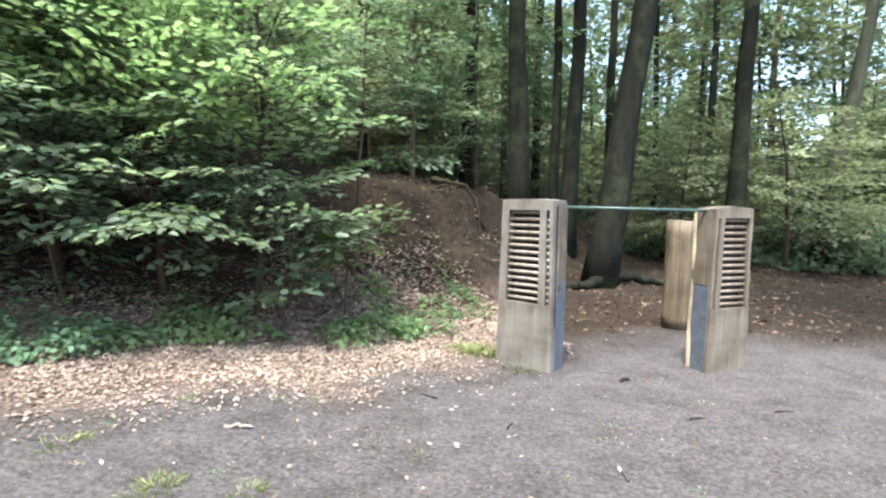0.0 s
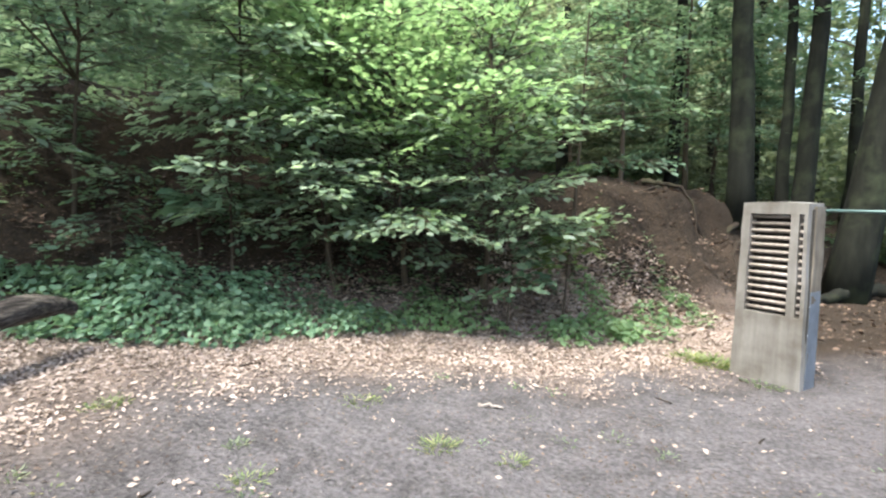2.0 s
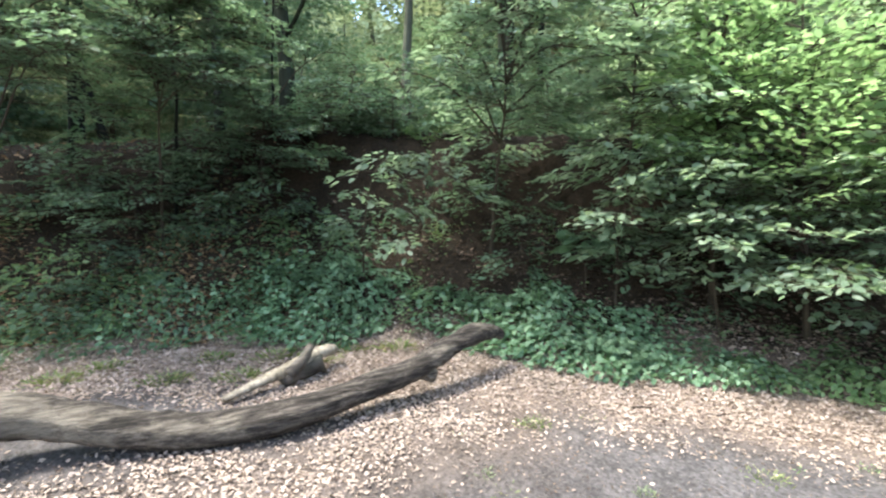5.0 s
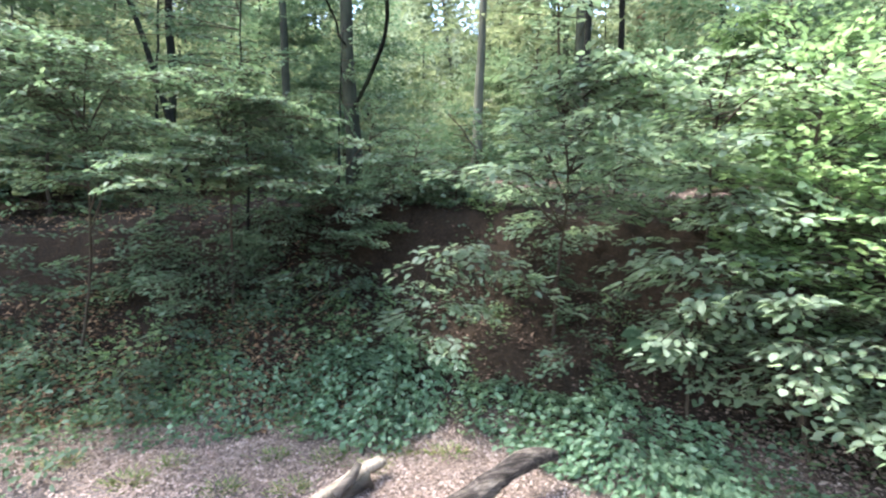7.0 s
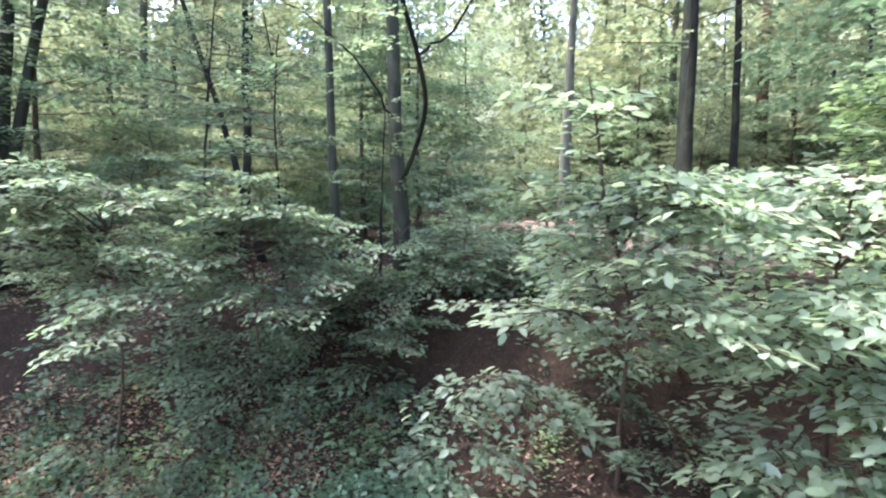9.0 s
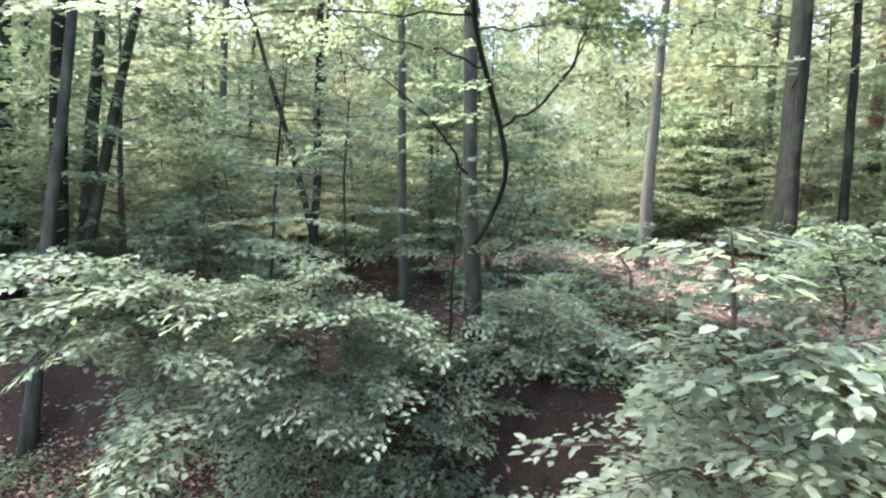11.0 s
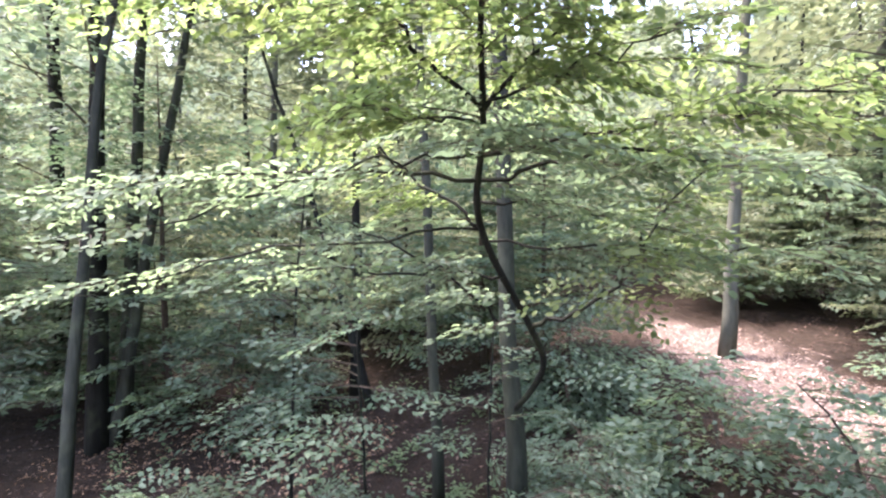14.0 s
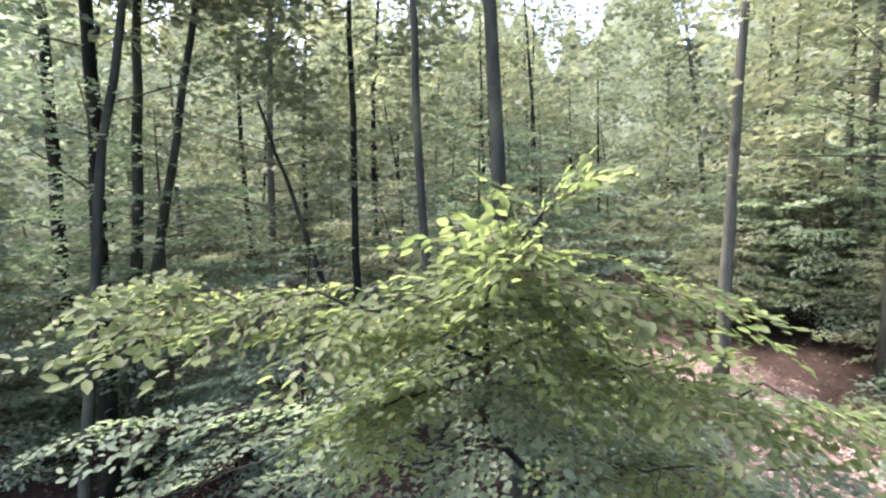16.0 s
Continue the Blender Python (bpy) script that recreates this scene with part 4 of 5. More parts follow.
    young_tree("young_hazel", "leaning sapling with a broad crown over the bank", (-4.0, 3.6), [(0.2, -0.1, 0.9), (0.4, -0.3, 2.0), (0.55, -0.4, 2.5)], 0.022, 46, 0.095, LEAF_BROAD, 212, (0.5, 1.15), (0.35, 1.0), (0.2, 0.0), dense=1.1,
               arms=[(0.6, (-2.8, 2.9, 2.3), 9), (0.8, (-3.0, 3.3, 3.4), 9), (0.8, (-3.02, 2.84, 3.6), 9), (0.7, (-2.9, 2.6, 2.85), 9), (0.6, (-3.4, 2.7, 2.6), 8), (0.9, (-3.46, 2.8, 3.6), 8)])
    young_tree("young_beech", "low beech with wide flat sprays over the slope", (-6.75, -0.5), [(0.2, 0.0, 1.0), (0.45, 0.0, 1.9), (0.6, -0.1, 2.3)], 0.018, 30, 0.064, LEAF, 213, (0.6, 1.2), (0.5, 1.0), (0.3, 0.2), dense=1.1,
               arms=[(0.8, (-5.31, -0.84, 3.6), 9), (0.8, (-5.11, -0.42, 3.4), 10), (0.85, (-5.26, -0.1, 3.4), 10), (0.8, (-5.49, 0.29, 3.3), 9), (0.6, (-4.93, -0.73, 3.0), 10), (0.55, (-4.61, -0.74, 2.8), 10),
                     (0.5, (-4.91, -0.37, 2.75), 10), (0.5, (-4.87, -0.05, 2.6), 9), (0.6, (-5.19, 0.26, 2.8), 9), (0.75, (-5.4, 0.53, 3.05), 9), (0.95, (-5.6, -0.3, 3.75), 8)])
    young_tree("young_beech", "low beech with wide flat sprays over the slope", (-7.1, -2.1), [(0.3, 0.2, 1.1), (0.7, 0.3, 2.2), (0.8, 0.3, 2.6)], 0.018, 36, 0.064, LEAF, 214, (0.6, 1.3), (0.55, 1.0), (0.4, 0.1), dense=1.1,
               arms=[(0.9, (-4.93, -1.77, 3.75), 10), (0.85, (-4.79, -1.39, 3.6), 10), (0.8, (-4.64, -0.96, 3.4), 10), (0.6, (-4.81, -1.09, 3.1), 9), (0.5, (-4.3, -1.02, 2.75), 8), (0.45, (-4.23, -0.95, 2.6), 6),
                     (0.85, (-4.9, -2.3, 3.3), 9), (0.85, (-4.57, -2.18, 3.65), 9), (0.75, (-4.53, -1.9, 3.45), 9), (0.7, (-4.39, -2.08, 3.3), 9), (0.7, (-4.53, -1.73, 3.2), 9)])
    # in front of the forked trunk
    young_tree("young_beech", "dark young beech in front of the forked trunk", (-6.85, 0.6), [(0.0, 0.0, 0.5), (0.1, 0.05, 0.95)], 0.02, 34, 0.064, LEAF, 215, (0.6, 1.2), (0.2, 1.0), (0.2, 0.1), dense=1.0,
               arms=[(0.95, (-6.5, 1.4, 3.5), 4), (0.8, (-6.1, 0.2, 2.9), 6)])
    young_tree("young_beech", "dark young beech in front of the forked trunk", (-6.9, 1.75), [(0.0, 0.0, 0.45), (0.1, 0.05, 0.9)], 0.018, 18, 0.064, LEAF, 216, (0.5, 1.1), (0.2, 1.0), (0.2, -0.1), dense=1.0)
    young_tree("young_beech", "slender beech with thin flat sprays on the plateau", (-7.0, -0.35), [(0.05, 0.05, 1.6), (0.1, 0.0, 3.0), (0.15, 0.05, 4.0)], 0.022, 20, 0.068, LEAF, 217, (0.7, 1.4), (0.5, 1.0), (0.25, 0.0), dense=0.9, bark=BARK)
    young_tree("young_beech", "slender beech with thin flat sprays on the plateau", (-7.9, -1.4), [(-0.05, 0.05, 1.6), (-0.1, 0.1, 3.0), (-0.35, 0.15, 4.2)], 0.026, 26, 0.07, LEAF, 218, (0.7, 1.6), (0.55, 1.0), (0.25, 0.1), dense=0.9, bark=BARK)
    for i, (x, y, h, reach) in enumerate(((-7.05, -0.75, 1.0, 1.1), (-7.15, 0.05, 0.65, 0.95), (-6.95, 1.4, 0.4, 0.8), (-7.2, 1.95, 0.55, 0.9), (-7.6, -1.35, 0.7, 0.9), (-7.1, 0.75, 0.35, 0.7), (-7.9, 1.7, 0.8, 1.0))):
        young_tree("low_bush", "dark leafy bush at the foot of the forked trunk", (x, y), [(0.05, 0.0, h * 0.5), (0.15, 0.05, h)], 0.014, 30, 0.068, LEAF, 230 + i, (0.45, reach), (0.12, 1.0), (0.25, 0.0), dense=1.0, droop=0.2)
    young_tree("young_maple", "sapling with broad pale leaves leaning from the slope", (-3.75, 3.3), [(0.1, -0.1, 0.6), (0.3, -0.3, 1.3)], 0.016, 18, 0.098, LEAF_BROAD, 240, (0.3, 0.6), (0.4, 1.0), (0.4, -0.4), dense=0.9, droop=0.3,
               arms=[(0.9, (-3.3, 2.6, 2.2), 6), (0.95, (-2.95, 2.85, 2.2), 6), (0.7, (-3.05, 2.6, 1.85), 7), (0.8, (-2.75, 2.85, 1.9), 7), (0.6, (-3.1, 2.35, 1.55), 6)])
    young_tree("young_maple", "sapling with broad pale leaves leaning from the slope", (-2.95, 3.75), [(0.0, -0.15, 0.6), (0.05, -0.35, 1.3)], 0.016, 16, 0.098, LEAF_BROAD, 241, (0.3, 0.6), (0.4, 1.0), (0.1, -0.6), dense=0.9, droop=0.3,
               arms=[(0.9, (-2.6, 2.9, 1.95), 6), (0.7, (-2.5, 2.95, 1.6), 7), (0.6, (-2.4, 2.85, 1.35), 6)])
    young_tree("chestnut_sapling", "small sapling with a fan of large toothed leaves", (-4.15, 3.3), [(0.02, -0.03, 0.4), (0.08, -0.08, 0.62)], 0.012, 12, 0.2, LEAF_TEAL, 242, (0.2, 0.38), (0.6, 1.0), (0.2, -0.3), dense=0.8, droop=0.3)
    young_tree("young_beech", "thin dark twin stem beside the forked trunk", (-7.1, 0.8), [(0.05, 0.0, 1.0), (0.1, 0.06, 2.3)], 0.022, 10, 0.065, LEAF, 243, (0.4, 0.8), (0.6, 1.0), None, bark=BARK)
    young_tree("young_beech", "leafy young beech at the clearing's far side", (-8.4, -5.9), [(0.1, 0.1, 2.0), (0.2, 0.1, 5.0), (0.2, 0.2, 6.2)], 0.04, 80, 0.085, LEAF, 219, (0.6, 1.4), (0.35, 1.0), (0.0, 0.3))


bush_group()


def undergrowth():
    """Young beeches of the plateau: five built, the rest copies of them."""
    kinds = []
    for i, (h, n, reach) in enumerate(((2.2, 64, 1.9), (3.2, 84, 2.2), (4.4, 100, 2.4), (5.6, 110, 2.5), (1.4, 44, 1.4))):
        t = thing("young_beech", "young beech of the undergrowth with flat leafy sprays", "young tree", "undergrowth of the wood")
        r = np.random.default_rng(700 + i)
        stem = [(0, 0, 0), (r.normal() * 0.1, r.normal() * 0.1, h * 0.5), (r.normal() * 0.2, r.normal() * 0.2, h)]
        trunk_part(t, stem, 0.02 + 0.008 * h, 0.006, TWIG, "stem", 6, i, 0.2, 10, 0.008)
        line = curve_points(stem, 40)
        f = Foliage(720 + i)
        for j in range(n):
            u = 0.12 + 0.88 * (j + r.random()) / n
            a = r.uniform(0, 2 * np.pi)
            way = np.array([np.cos(a), np.sin(a), 0.05 + 0.2 * r.random()])
            dist = reach * (0.45 + 0.55 * r.random()) * (1 - 0.6 * max(0, (u - 0.5) / 0.5))
            o = line[min(39, int(u * 39))]
            if j % 2:
                f.twig(o, o + way * dist * 0.7, 0.01, 0.003)
            f.spray(o + way * 0.25 * dist, way, dist * 0.8, 0.3 + 0.32 * dist, 0.115, 0.2, 0.14, 0.9, False)
        # Kinds 1 and 2 get paler leaves in place of bright hazy light.
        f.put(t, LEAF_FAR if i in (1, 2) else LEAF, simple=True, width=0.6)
        kinds.append(t)
    r = np.random.default_rng(735)
    places, used = [], set()
    for k, x, y in ((4, -8.3, 3.2), (4, -8.6, 6.6), (4, -7.6, 4.2), (4, -10.6, 7.4), (4, -7.2, 5.3)):
        m = pose(x, y, hz(x, y) - 0.04, 0, 0, x * 70)
        if k not in used:
            kinds[k].matrix_basis = m
            used.add(k)
        else:
            copy_thing(kinds[k], m).matrix_basis = m
        places.append((x, y))
    tries = 0
    while len(places) < 74 and tries < 9000:
        tries += 1
        x, y = r.uniform(-19, 13), r.uniform(-10, 17)
        d = float(bank(np.array([x]), np.array([y]))[0][0])
        right = x > 4.2 and y > 10.5
        if not right and (d < 2.3 or (x > -1.5 and y < 10)):
            continue
        if float(strip(np.array([x]), np.array([y]))[0]) < 2.3 or (x > -7.5 and 2.8 < y < 9 and x < -4.8):
            continue
        if math.hypot(x + 7.4, y - 1.0) < 1.0:
            continue
        seen = math.degrees(math.atan2(-(x + 2.1), y - 1.0))
        open_view = 38 < seen < 75 and x < -4.5 and math.hypot(x + 2.1, y - 1) < 13
        if open_view and r.random() < 0.6:
            continue
        if min([(x - a) ** 2 + (y - b) ** 2 for a, b in places] + [99]) < 1.9:
            continue
        if r.random() < 0.35 and math.hypot(x + 2, y - 1) > 13:
            continue
        near = x > -9.6 and -2.8 < y < 3.5
        if near:
            continue
        k = int(r.choice(5, p=[0.16, 0.24, 0.28, 0.22, 0.1]))
        if open_view:
            k = 4
        m = pose(x, y, hz(x, y) - 0.04, 0, 0, r.uniform(0, 360)) @ Matrix.Scale(r.uniform(0.85, 1.15), 4)
        if k not in used:
            kinds[k].matrix_basis = m
            used.add(k)
        else:
            copy_thing(kinds[k], m).matrix_basis = m
        places.append((x, y))


undergrowth()


def main_limb():
    """The limb that curves out from the forked trunk towards the clearing, and its leaves."""
    t = FORKED
    o = np.array(t.location)
    pts = [(-7.4, 1.06, 3.8), (-6.85, 1.17, 4.15), (-6.31, 1.22, 4.52), (-5.81, 1.08, 4.88), (-5.13, 0.77, 5.52), (-4.7, 0.79, 5.95), (-4.28, 0.79, 6.33), (-4.05, 0.86, 6.52), (-3.9, 0.99, 6.72)]
    p = curve_points(pts, 48)
    v, f = tube(p - o, np.interp(np.linspace(0, 1, 48), [0, 0.45, 0.7, 1], [0.032, 0.021, 0.013, 0.004]), 7, 0, 0.05, 3)
    link_mesh("limb", v, f, BARK, t, "dark curved limb", True)
    g, h = Foliage(901, 0.45), Foliage(902, 0.45)
    arms = [((-5.81, 1.08, 4.88), (-5.37, 1.43, 5.13), (-4.24, 1.55, 5.7), 0.018, 7, h), ((-5.37, 1.43, 5.13), (-5.2, 1.6, 5.45), (-5.1, 1.8, 5.9), 0.01, 5, h),
            ((-5.13, 0.77, 5.52), (-5.2, 0.42, 5.82), (-5.0, -0.1, 6.2), 0.013, 9, h), ((-7.4, 1.0, 4.6), (-6.6, 0.32, 5.25), (-6.3, -0.5, 5.7), 0.018, 8, g),
            ((-4.62, 0.79, 6.02), (-4.15, 0.25, 6.36), (-4.1, -0.36, 6.44), 0.012, 24, h), ((-4.62, 0.79, 6.02), (-4.3, 1.1, 6.3), (-4.1, 1.35, 6.45), 0.011, 12, h),
            ((-4.9, 0.78, 5.75), (-4.7, 0.0, 5.8), (-4.55, -1.0, 5.7), 0.012, 9, g), ((-4.9, 0.78, 5.75), (-4.7, 1.45, 5.85), (-4.75, 2.15, 5.75), 0.012, 14, g),
            ((-4.8, 0.78, 5.85), (-4.6, 0.3, 5.8), (-4.6, -0.65, 5.55), 0.009, 5, g), ((-5.13, 0.77, 5.52), (-4.9, -0.35, 5.4), (-4.65, -1.2, 5.2), 0.008, 7, g),
            ((-5.2, 0.8, 5.45), (-4.9, 1.5, 5.4), (-4.85, 2.45, 5.45), 0.008, 10, g), ((-4.6, 0.79, 6.05), (-4.3, 1.1, 6.1), (-4.15, 1.5, 6.15), 0.008, 9, h),
            ((-4.8, 0.78, 5.85), (-4.55, 1.6, 5.95), (-4.15, 2.05, 5.98), 0.011, 17, h), ((-4.7, 0.79, 5.95), (-4.4, 0.55, 5.95), (-4.2, 0.3, 5.95), 0.008, 8, h),
            ((-5.4, 0.9, 5.25), (-5.1, 0.35, 5.3), (-4.8, -0.15, 5.35), 0.01, 7, g), ((-5.0, 0.77, 5.65), (-5.0, 1.2, 5.65), (-4.9, 1.55, 5.5), 0.009, 7, g)]
    for k, (a, m, e, rad, n, fo) in enumerate(arms):
        q = curve_points([a, m, e], 14, 0.018, k)
        v, f = tube(q - o, np.linspace(rad, 0.003, 14), 5, 0, 0.05, k)
        link_mesh("branch", v, f, BARK, t, "", True)
        length = np.linalg.norm(q[-1] - q[0])
        for s in np.linspace(0.25 if k > 1 else 0.6, 1.0, n):
            way = q[-1] - q[0] + fo.r.normal(size=3) * np.array([0.7, 0.7, 0.06]) * length
            way[2] = 0.03 * length
            fo.spray(q[min(13, int(s * 13))], way, 0.35 + 0.3 * fo.r.random(), 0.25, 0.047, 0.34, 0.3, 1.1)
    for i in range(18, 28, 2):
        for _ in range(1):
            a = g.r.uniform(0, 2 * np.pi)
            g.spray(p[i], (np.cos(a) + 0.3, np.sin(a), 0.08), 0.55 + 0.3 * g.r.random(), 0.34, 0.06, 0.25, 0.16, 1.0)
    for i in range(28, 48):
        u = (i - 28) / 19
        for _ in range(3):
            a = h.r.uniform(0, 2 * np.pi)
            (h if u > 0.2 else g).spray(p[i], (np.cos(a), np.sin(a), 0.1 + 0.6 * (u > 0.9)), (0.9 - 0.55 * u) * (0.6 + 0.6 * h.r.random()), 0.34 - 0.18 * u, 0.05 + 0.006 * (u > 0.8), 0.35, 0.25, 1.0)
    g.put(t, LEAF_LIMB, "limb_foliage", base=o)
    h.put(t, LEAF_BRIGHT, "lit_young_foliage", "upper yellow-green leaves with sunlight put into their colour", base=o)


main_limb()


# ---- brambles and small green plants ----
def bramble(label, cx, cy, rx, ry, rot, h, count, leaf, seed, material=LEAF_TEAL, name="bramble"):
    r = np.random.default_rng(seed)
    a, q = r.uniform(0, 2 * np.pi, count), np.sqrt(r.random(count))
    rim = 1 + 0.16 * np.sin(3 * a + seed) + 0.1 * np.sin(7 * a + 2 * seed) + 0.08 * r.normal(size=count)
    ex, ey = q * np.cos(a) * rx * rim, q * np.sin(a) * ry * rim
    c, s = math.cos(radians(rot)), math.sin(radians(rot))
    x, y = cx + ex * c - ey * s, cy + ex * s + ey * c
    ragged = np.clip(0.62 + 0.5 * wob(x, y, 3.1, seed) + 0.35 * wob(x, y, 8.3, seed * 1.3), 0.12, 1.3)
    top = h * (1 - q ** 1.6) * ragged + 0.07
    z = height(x, y) + top * (0.15 + 0.95 * r.random(count) ** 0.7) + 0.5 * h * np.clip(wob(x, y, 13.0, seed) - 0.35, 0, 1) * r.random(count)
    P = np.stack([x, y, z], -1)
    D = np.stack([np.cos(a) + r.normal(size=count) * 0.8, np.sin(a) + r.normal(size=count) * 0.8, -0.2 + r.normal(size=count) * 0.3], -1)
    N = np.array([0, 0, 1.0]) + r.normal(size=(count, 3)) * 0.5
    t = thing(name, label, "bramble" if name == "bramble" else "plant", at=(cx, cy, hz(cx, cy)))
    o = np.array([cx, cy, hz(cx, cy)])
    leaf_object("foliage", P - o, D, N, leaf * (0.7 + 0.6 * r.random(count)), material, t, "", False, 0.64)
    f = Foliage(seed + 3)
    for i in range(min(60, count // 40)):
        b = np.array([x[i], y[i], height(x[i:i + 1], y[i:i + 1])[0]])
        f.twig(b, P[i], 0.005, 0.002)
    if f.tv:
        tagged(link_mesh("cane", [tuple(np.asarray(q) - o) for q in f.tv], f.tf, TWIG, t), kind="stuff")


bramble("low bramble patch with blue-green leaves at the bank's foot", -3.85, 2.45, 1.2, 0.5, 40, 0.4, 3900, 0.062, 501)
bramble("heaped bramble with blue-green leaves on the slope", -5.3, 0.75, 0.85, 0.55, 62, 0.8, 2900, 0.062, 502)
bramble("low bramble trailing down the slope", -5.85, -0.6, 0.9, 0.4, 68, 0.34, 800, 0.055, 503)
bramble("low bramble at the bank's foot", -2.8, 3.3, 0.65, 0.32, 35, 0.26, 800, 0.055, 504)
bramble("green nettles and weeds among dry leaves", -1.9, 4.05, 0.5, 0.25, 20, 0.36, 340, 0.06, 505, LEAF_FRESH, "weed_clump")
bramble("green weeds at the bank's foot", -0.75, 4.6, 0.35, 0.2, 20, 0.32, 200, 0.06, 506, LEAF_FRESH, "weed_clump")
bramble("green weeds on the leafy slope", -0.4, 4.95, 0.4, 0.25, 20, 0.3, 170, 0.06, 507, LEAF_FRESH, "weed_clump")
bramble("green scrub at the wood's edge", 8.0, 12.0, 2.6, 1.2, -20, 1.5, 4500, 0.13, 510, LEAF, "weed_clump")
bramble("green scrub at the wood's edge", 5.8, 13.5, 2.6, 1.4, -20, 1.3, 3800, 0.13, 511, LEAF, "weed_clump")
bramble("grassy green weeds on the shaded plateau", -11.0, 2.0, 1.5, 1.0, 20, 0.4, 1500, 0.1, 513, LEAF, "weed_clump")
bramble("grassy green weeds on the shaded plateau", -9.2, 2.0, 1.1, 0.8, 20, 0.35, 800, 0.09, 514, LEAF, "weed_clump")
bramble("green ferny undergrowth on the plateau", -7.6, 2.2, 1.0, 0.7, 45, 0.3, 1500, 0.07, 512, LEAF, "weed_clump")


# ---- the carved posts and their bar ----
def box_into(bm, x0, x1, y0, y1, z0, z1):
    vs = [bm.verts.new(p) for p in ((x0, y0, z0), (x1, y0, z0), (x1, y1, z0), (x0, y1, z0), (x0, y0, z1), (x1, y0, z1), (x1, y1, z1), (x0, y1, z1))]
    for f in ((0, 3, 2, 1), (4, 5, 6, 7), (0, 1, 5, 4), (1, 2, 6, 5), (2, 3, 7, 6), (3, 0, 4, 7)):
        bm.faces.new([vs[i] for i in f])


def carved_post(label, origin, turn, width, depth, h, mirror=False, rim=False, wood=None, rods=None, edge=0.13, side=None):
    """A squared post: recessed front window with rods, a narrow side slot, a steel plate on one flank."""
    t = thing("carved_post", label, "post", "posts with the bar", at=origin)
    t.rotation_euler = (0, 0, radians(turn))
    fx = (lambda a, b: (width * (1 - b), width * (1 - a))) if mirror else (lambda a, b: (width * a, width * b))
    z0, z1 = h * 0.40, h * 0.945
    bm = bmesh.new()
    cut = depth * 0.42
    for a, b, y0, y1, c, d in ((0, edge, 0, cut, z0, z1), (0.755, 0.875, 0, cut, z0, z1), (0.945, 1, 0, cut, z0, z1),
                               (0, 1, 0, cut, 0, z0), (0, 1, 0, cut, z1, h), (0, 1, cut, depth, 0, h)):
        u, v = fx(a, b)
        box_into(bm, u, v, y0, y1, c, d)
    bmesh.ops.remove_doubles(bm, verts=bm.verts, dist=1e-5)
    bmesh.ops.subdivide_edges(bm, edges=[e for e in bm.edges if e.calc_length() > 0.2], cuts=5, use_grid_fill=True)
    for v in bm.verts:
        k = v.co.z / h
        c = width / 2
        v.co.x = c + (v.co.x - c) * (1.05 - 0.1 * k)
        n = noise.noise(Vector((v.co.x * 5, v.co.y * 5, v.co.z * 4)) + Vector(origin))
        v.co.x += 0.011 * n + 0.004 * noise.noise(Vector((v.co.z * 17, v.co.y * 20, 1.0)))
        v.co.y += 0.008 * noise.noise(Vector((v.co.z * 4, v.co.x * 5, 3.0)))
        if v.co.z > h * 0.97:
            v.co.z += 0.02 * (1 - abs(v.co.x - c) / c) + 0.01 * n
    body = part("body", bm, wood or WOOD_POST, t)
    bv = body.modifiers.new("bevel", "BEVEL")
    bv.width, bv.segments, bv.limit_method = 0.006, 2, "ANGLE"
    # near-black sheet at the recess back: the window's inner shade as colour
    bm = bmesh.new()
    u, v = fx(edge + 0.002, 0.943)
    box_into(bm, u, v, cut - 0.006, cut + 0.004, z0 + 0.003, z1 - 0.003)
    part("recess_shade", bm, HOLLOW_SHADE, t, "dark sheet for the shade inside the window")
    n = 14
    u, v = fx(edge - 0.015, 0.958)
    for i in range(n):
        z = z0 + (z1 - z0) * (i + 0.62) / n
        vv, ff = tube([(u, cut * 0.42, z), ((u + v) / 2, cut * 0.42, z + 0.002), (v, cut * 0.42, z)], [0.0125] * 3, 8)
        link_mesh("rod", vv, ff, rods or WOOD_ROD, t, "", True)
    # steel plate on the flank
    bm = bmesh.new()
    a, b = (-0.012, -0.003) if mirror else (width + 0.003, width + 0.012)
    box_into(bm, a - (0 if mirror else -0.004), b, depth * (0.12 if mirror else 0.3), depth * 0.95, 0.0, h * 0.54)
    bmesh.ops.bevel(bm, geom=bm.edges[:], offset=0.002, segments=1)
    plate = part("steel_plate", bm, STEEL, t, "blue-grey steel plate on the flank")
    for z in (0.12, 0.4, 0.6):
        bm = bmesh.new()
        bmesh.ops.create_cone(bm, cap_ends=True, segments=8, radius1=0.009, radius2=0.007, depth=0.008)
        bmesh.ops.transform(bm, matrix=pose(b if not mirror else a, depth * 0.3, z, 0, 90, 0), verts=bm.verts)
        part("bolt", bm, STEEL, plate)
    # rough board on the flank, and a dark strip for the shaded crack before it
    bm = bmesh.new()
    a2, b2 = (-0.014, -0.004) if mirror else (width * 0.985, width + 0.01)
    box_into(bm, a2, b2, depth * (0.16 if mirror else 0.34), depth * 0.98, h * (0.545 if mirror else 0.0), h * 0.985)
    bmesh.ops.subdivide_edges(bm, edges=[e for e in bm.edges if e.calc_length() > 0.3], cuts=9, use_grid_fill=True)
    for vert in bm.verts:
        vert.co.x += 0.005 * noise.noise(Vector((vert.co.z * 7, vert.co.y * 9, 2.0)))
        vert.co.y += 0.008 * noise.noise(Vector((vert.co.z * 6, vert.co.x * 9, 5.0)))
    part("side_board", bm, side or WOOD_SIDE, t, "brown split wood of the flank")
    if not mirror:
        bm = bmesh.new()
